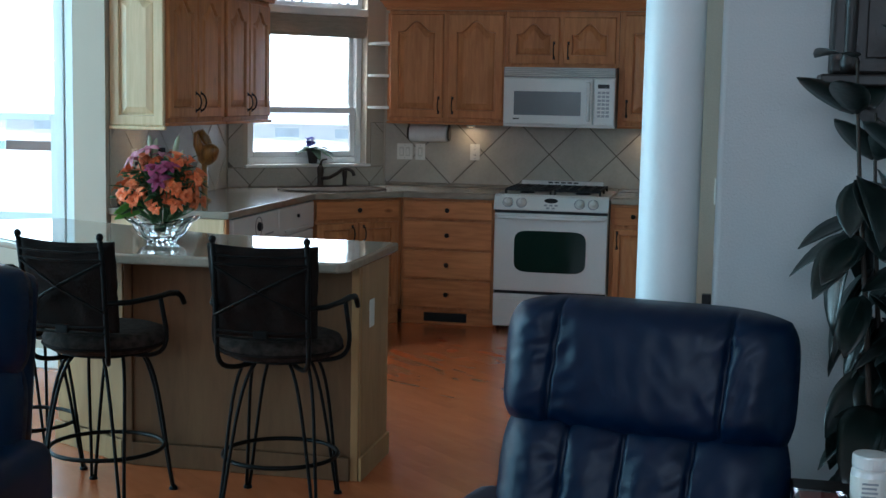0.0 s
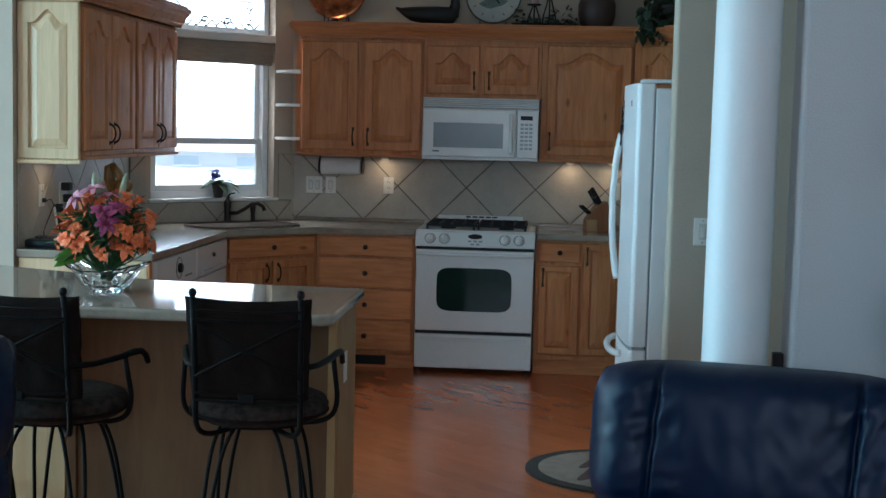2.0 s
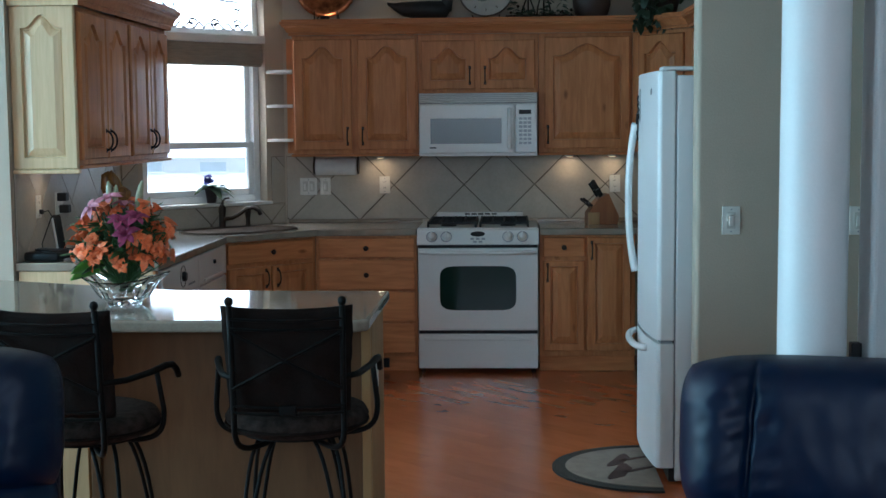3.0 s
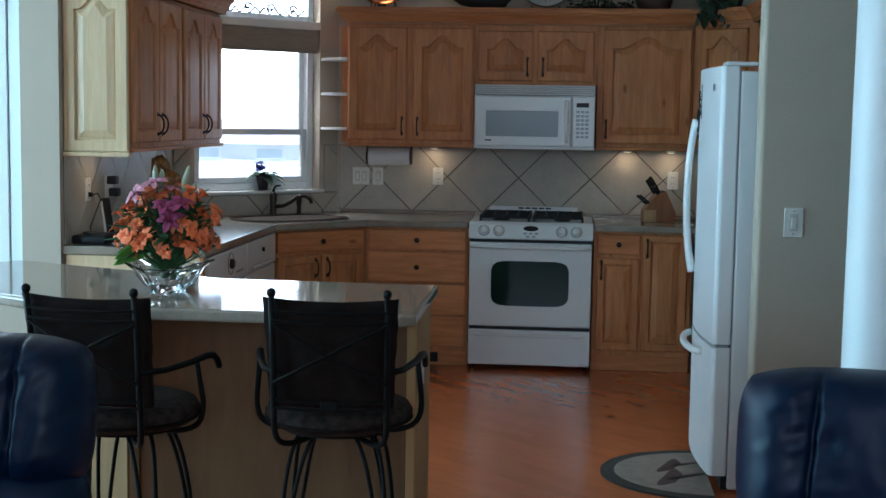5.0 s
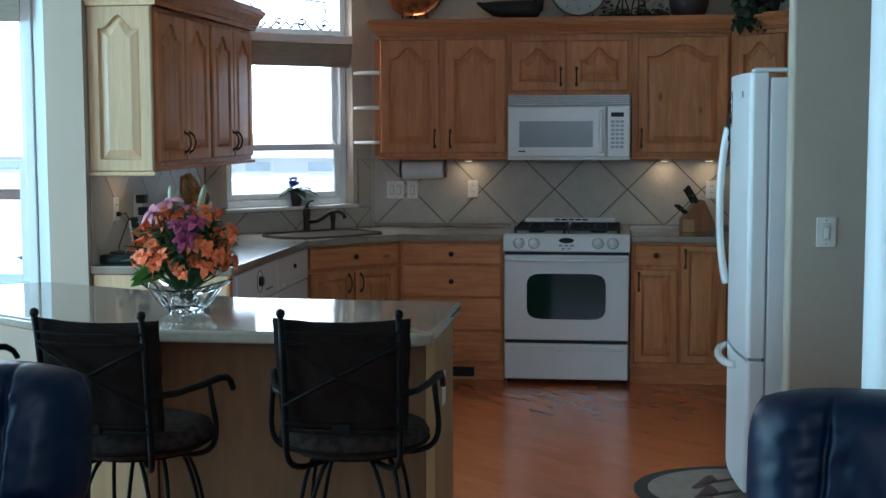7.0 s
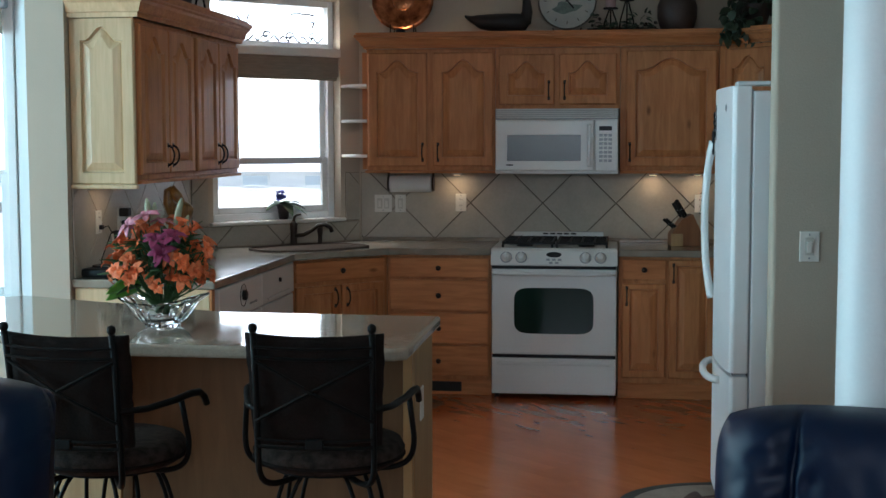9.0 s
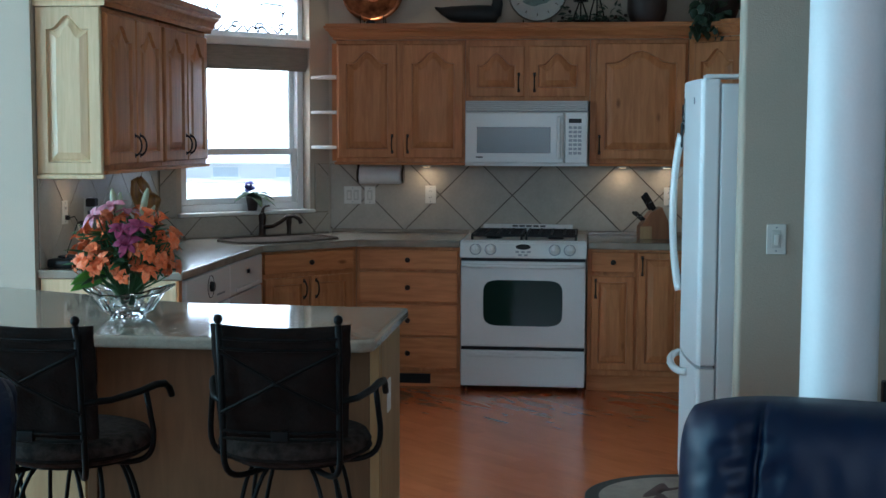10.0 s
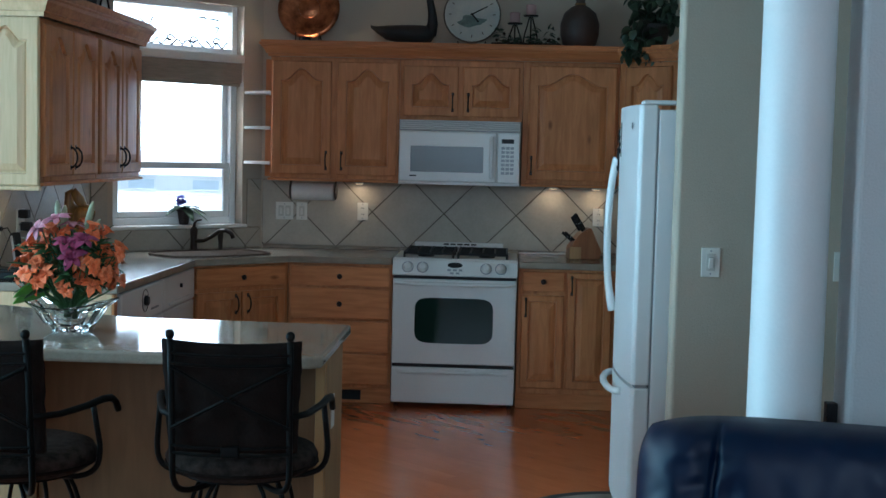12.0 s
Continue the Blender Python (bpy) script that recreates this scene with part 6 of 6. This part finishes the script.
def puck_light(place, power):
    ob = thing("puck_light", "small warm puck light under the wall cabinet", "lamp", place, group="under-cabinet lights")
    part("housing", turned([(0.034, 0.0), (0.034, -0.012), (0.028, -0.014), (0.002, -0.013)], 20), ENAMEL, ob)
    part("lens", turned([(0.024, -0.0142), (0.022, -0.017), (0.002, -0.018)], 20), PUCK, ob)
    data = bpy.data.lights.new("puck", 'AREA')
    data.shape, data.size, data.energy, data.color = 'DISK', 0.05, power, (1.0, 0.66, 0.36)
    lamp = new("puck_lamp", data)
    lamp.matrix_world = look((place[0], place[1], place[2] - 0.02), (place[0], place[1] + 0.001, 0))
    return ob


puck_light((-0.66, -0.10, UPPER - 0.019), 0.30)
puck_light((0.60, -0.10, UPPER - 0.019), 0.30)
puck_light((0.88, -0.10, UPPER - 0.019), 0.28)
puck_light((-2.08, -2.35, UPPER - 0.019), 0.25)
# unseen lamp added to make the orange glint low on the copper plate
spot = bpy.data.lights.new("ledge_puck", 'AREA')
spot.shape, spot.size, spot.energy, spot.color = 'DISK', 0.05, 0.5, (1.0, 0.66, 0.35)
ledge_lamp = new("ledge_lamp", spot)
ledge_lamp.matrix_world = look((-0.985, -0.335, LEDGE + 0.03), (-0.99, -0.18, LEDGE + 0.12))
# housing made up to go with the added glint lamp
ob = thing("puck_light", "added small lamp that makes the orange glint on the copper plate", "lamp", (-0.985, -0.345, LEDGE + 0.0005))
part("housing", turned([(0.03, 0.0), (0.03, 0.012), (0.024, 0.02), (0.002, 0.021)], 20), BLACK, ob)

# ---------------------------------------------------------------- outside
HOUSE = material("pale_siding", (0.78, 0.80, 0.82), 0.8, spread=0.03, scale=2, stretch=(1, 1, 12))
ROOF = material("pale_shingles", (0.52, 0.55, 0.58), 0.9, spread=0.1, scale=4)
DARKPANE = material("house_window", (0.58, 0.66, 0.72), 0.15, spread=0.05, scale=2)


def far_house(x, y, w, h):
    ho = thing("house", "pale neighbouring house across the yard", "house", (x, y, -0.7), group="houses outside")
    part("wall", box(0, w, 0, 8, 0, h), HOUSE, ho)
    bm = bmesh.new()
    va = [bm.verts.new(p) for p in ((-0.5, -0.5, h), (-0.5, 8.5, h), (-0.5, 4, h + 1.1))]
    vb = [bm.verts.new((w + 0.5, v.co.y, v.co.z)) for v in va]
    bm.faces.new(va)
    bm.faces.new(vb[::-1])
    for i in range(3):
        bm.faces.new((va[i], va[(i + 1) % 3], vb[(i + 1) % 3], vb[i]))
    part("roof", bm, ROOF, ho)
    n = max(2, int(w / 3))
    for i in range(n):
        cx = w * (i + 0.5) / n
        wi = part("window", box(cx - 0.7, cx + 0.7, -0.06, -0.01, 0.2, 0.75), VINYL, ho)
        part("pane", box(cx - 0.6, cx + 0.6, -0.08, -0.061, 0.26, 0.69), DARKPANE, wi)
    return ho


far_house(-24, 52, 12, 0.9)
far_house(-42, 55, 13, 0.9)
far_house(-9, 54, 9, 0.8)
rail = thing("deck_railing", "grey deck railing outside the nook window", "railing", (-7.0, -0.6, 0))
part("top_rail", box(0, 4.6, -0.05, 0.05, 1.12, 1.19, 0.01), MW_GLASS, rail)
for i in range(3):
    part("post", box(0.1 + i * 2.2, 0.19 + i * 2.2, -0.045, 0.045, -0.72, 1.12, 0.006), MW_GLASS, rail)
shrub = thing("shrub", "small rounded shrub in the yard", "shrub", (-7.6, 9.0, -0.7))
part("stem", tube([(0, 0, 0), (0.02, 0, 0.2)], 0.03, 6), STEM, shrub)
crown_bm = bmesh.new()
for k in range(160):
    b = leaf_blade(0.14, 0.08, 0.2, 0.3, 3)
    v = Vector((rng3.gauss(0, 1), rng3.gauss(0, 1), rng3.gauss(0, 1))).normalized() * rng3.uniform(0.2, 0.42)
    crown_bm = merge(crown_bm, moved(b, Matrix.Translation((v.x, v.y, 0.42 + 0.8 * v.z)) @ pose(0, 0, 0, rng3.uniform(0, 360), rng3.uniform(0, 360), 0)))
part("crown", crown_bm, LEAF_GREY, shrub)

# ---------------------------------------------------------------- tiles
def clip(poly, axis, limit, keep_less):
    out = []
    for i, p in enumerate(poly):
        q = poly[(i + 1) % len(poly)]
        pin, qin = (p[axis] <= limit) == keep_less, (q[axis] <= limit) == keep_less
        if pin:
            out.append(p)
        if pin != qin:
            t = (limit - p[axis]) / (q[axis] - p[axis])
            out.append((p[0] + t * (q[0] - p[0]), p[1] + t * (q[1] - p[1])))
    return out


def tile_field(holder, m, u0, u1, v0, v1, cu, cv, holes=()):
    """Tiles set on the diagonal; (cu, cv) is a joint crossing."""
    half, gap = 0.237, 0.004
    part_g = part("grout_bed", moved(box(u0, u1, -0.003, -0.0004, v0, v1), m), GROUT, holder)
    for i in range(-16, 17):
        for j in range(-6, 7):
            if (i + j) % 2 == 0:
                continue
            c = (cu + i * half, cv + j * half)
            r = half - gap
            for a0, a1, b0, b1 in ((u0, u1, v0, v1),):
                poly = [(c[0] + r, c[1]), (c[0], c[1] + r), (c[0] - r, c[1]), (c[0], c[1] - r)]
                for axis, limit, less in ((0, a1 - 0.002, True), (0, a0 + 0.002, False), (1, b1 - 0.002, True), (1, b0 + 0.002, False)):
                    if poly:
                        poly = clip(poly, axis, limit, less)
                if len(poly) < 3:
                    continue
                area = abs(sum(p[0] * q[1] - q[0] * p[1] for p, q in zip(poly, poly[1:] + poly[:1]))) / 2
                if area < 0.0012:
                    continue
                bm = bmesh.new()
                mid = (sum(p[0] for p in poly) / len(poly), sum(p[1] for p in poly) / len(poly))
                low = [bm.verts.new((p[0], -0.001, p[1])) for p in poly]
                high = [bm.verts.new((p[0] + (mid[0] - p[0]) * 0.012, -0.008, p[1] + (mid[1] - p[1]) * 0.012)) for p in poly]
                bm.faces.new(high)
                bm.faces.new(low[::-1])
                for k in range(len(poly)):
                    kk = (k + 1) % len(poly)
                    bm.faces.new((low[k], low[kk], high[kk], high[k]))
                part("tile", moved(bm, m), TILE, holder)


splash = thing("backsplash_back", "taupe stone tiles set diagonally behind the range", "backsplash", kind="structure")
tile_field(splash, Matrix.Identity(4), -1.31, XR - 0.02, 0.936, 1.366, -0.106, 1.166)
splash = thing("backsplash_corner", "taupe stone tiles set diagonally under the sink window", "backsplash", kind="structure")
tile_field(splash, SINK_WALL, 0.01, SW - 0.01, 0.917, 1.045, SW - 0.36, 1.166)
tile_field(splash, SINK_WALL, SW - 0.115, SW - 0.01, 1.05, 1.366, SW - 0.36, 1.166)
tile_field(splash, SINK_WALL, 0.012, SW - 1.12, 1.05, 1.366, SW - 0.36, 1.166)
splash = thing("backsplash_side", "taupe stone tiles set diagonally on the side wall", "backsplash", kind="structure")
tile_field(splash, along((XL, -2.64), (XL, -DIAG)), 0.004, 1.745, 0.917, 1.366, 0.35, 1.166)

# ---------------------------------------------------------------- floor planks
rng4 = random.Random(8)
PW = 0.082
plank_turn = Matrix.Rotation(radians(-45), 4, 'Z')
plank_meshes = {}
near_count = 0


def plank_mesh(length):
    if length not in plank_meshes:
        plank_meshes[length] = shared("plank", box(0, length, 0.0, PW, -0.012, 0.0), PLANK, False)
    return plank_meshes[length]


rest_list = []
for row in range(-62, 66):
    v = row * PW
    u = -9.0 + rng4.uniform(0, 0.9)
    while u < 9.0:
        ln = rng4.choice((0.4, 0.6, 0.8, 1.0, 1.2))
        mid = plank_turn @ Vector((u + ln / 2, v, 0)) + Vector((-0.2, -3.0, 0))
        if -2.9 < mid.x < 2.0 and -6.6 < mid.y < -0.3:
            m = Matrix.Translation((-0.2, -3.0, 0)) @ plank_turn @ Matrix.Translation((u, v, 0))
            if -0.45 < mid.x < 1.0 and -4.6 < mid.y < -0.55 and near_count < 300:
                place_part("plank", plank_mesh(ln), floor, m)
                near_count += 1
            else:
                rest_list.append((m, ln))
        u += ln
verts, faces = [], []
for m, ln in rest_list:
    k = len(verts)
    verts += [tuple(m @ Vector(p)) for p in ((0.0, 0.0, -0.012), (ln, 0.0, -0.012), (ln, PW, -0.012), (0.0, PW, -0.012), (0.0, 0.0, 0.0), (ln, 0.0, 0.0), (ln, PW, 0.0), (0.0, PW, 0.0))]
    faces += [tuple(k + i for i in f) for f in ((4, 5, 6, 7), (0, 1, 5, 4), (1, 2, 6, 5), (2, 3, 7, 6), (3, 0, 4, 7))]
me = bpy.data.meshes.new("floor_planks")
me.from_pydata(verts, [], faces)
me.materials.append(PLANK_REST)
planks = new("floor_planks", me)
planks.parent = floor
tagged(planks, "reddish hardwood planks", kind="stuff")
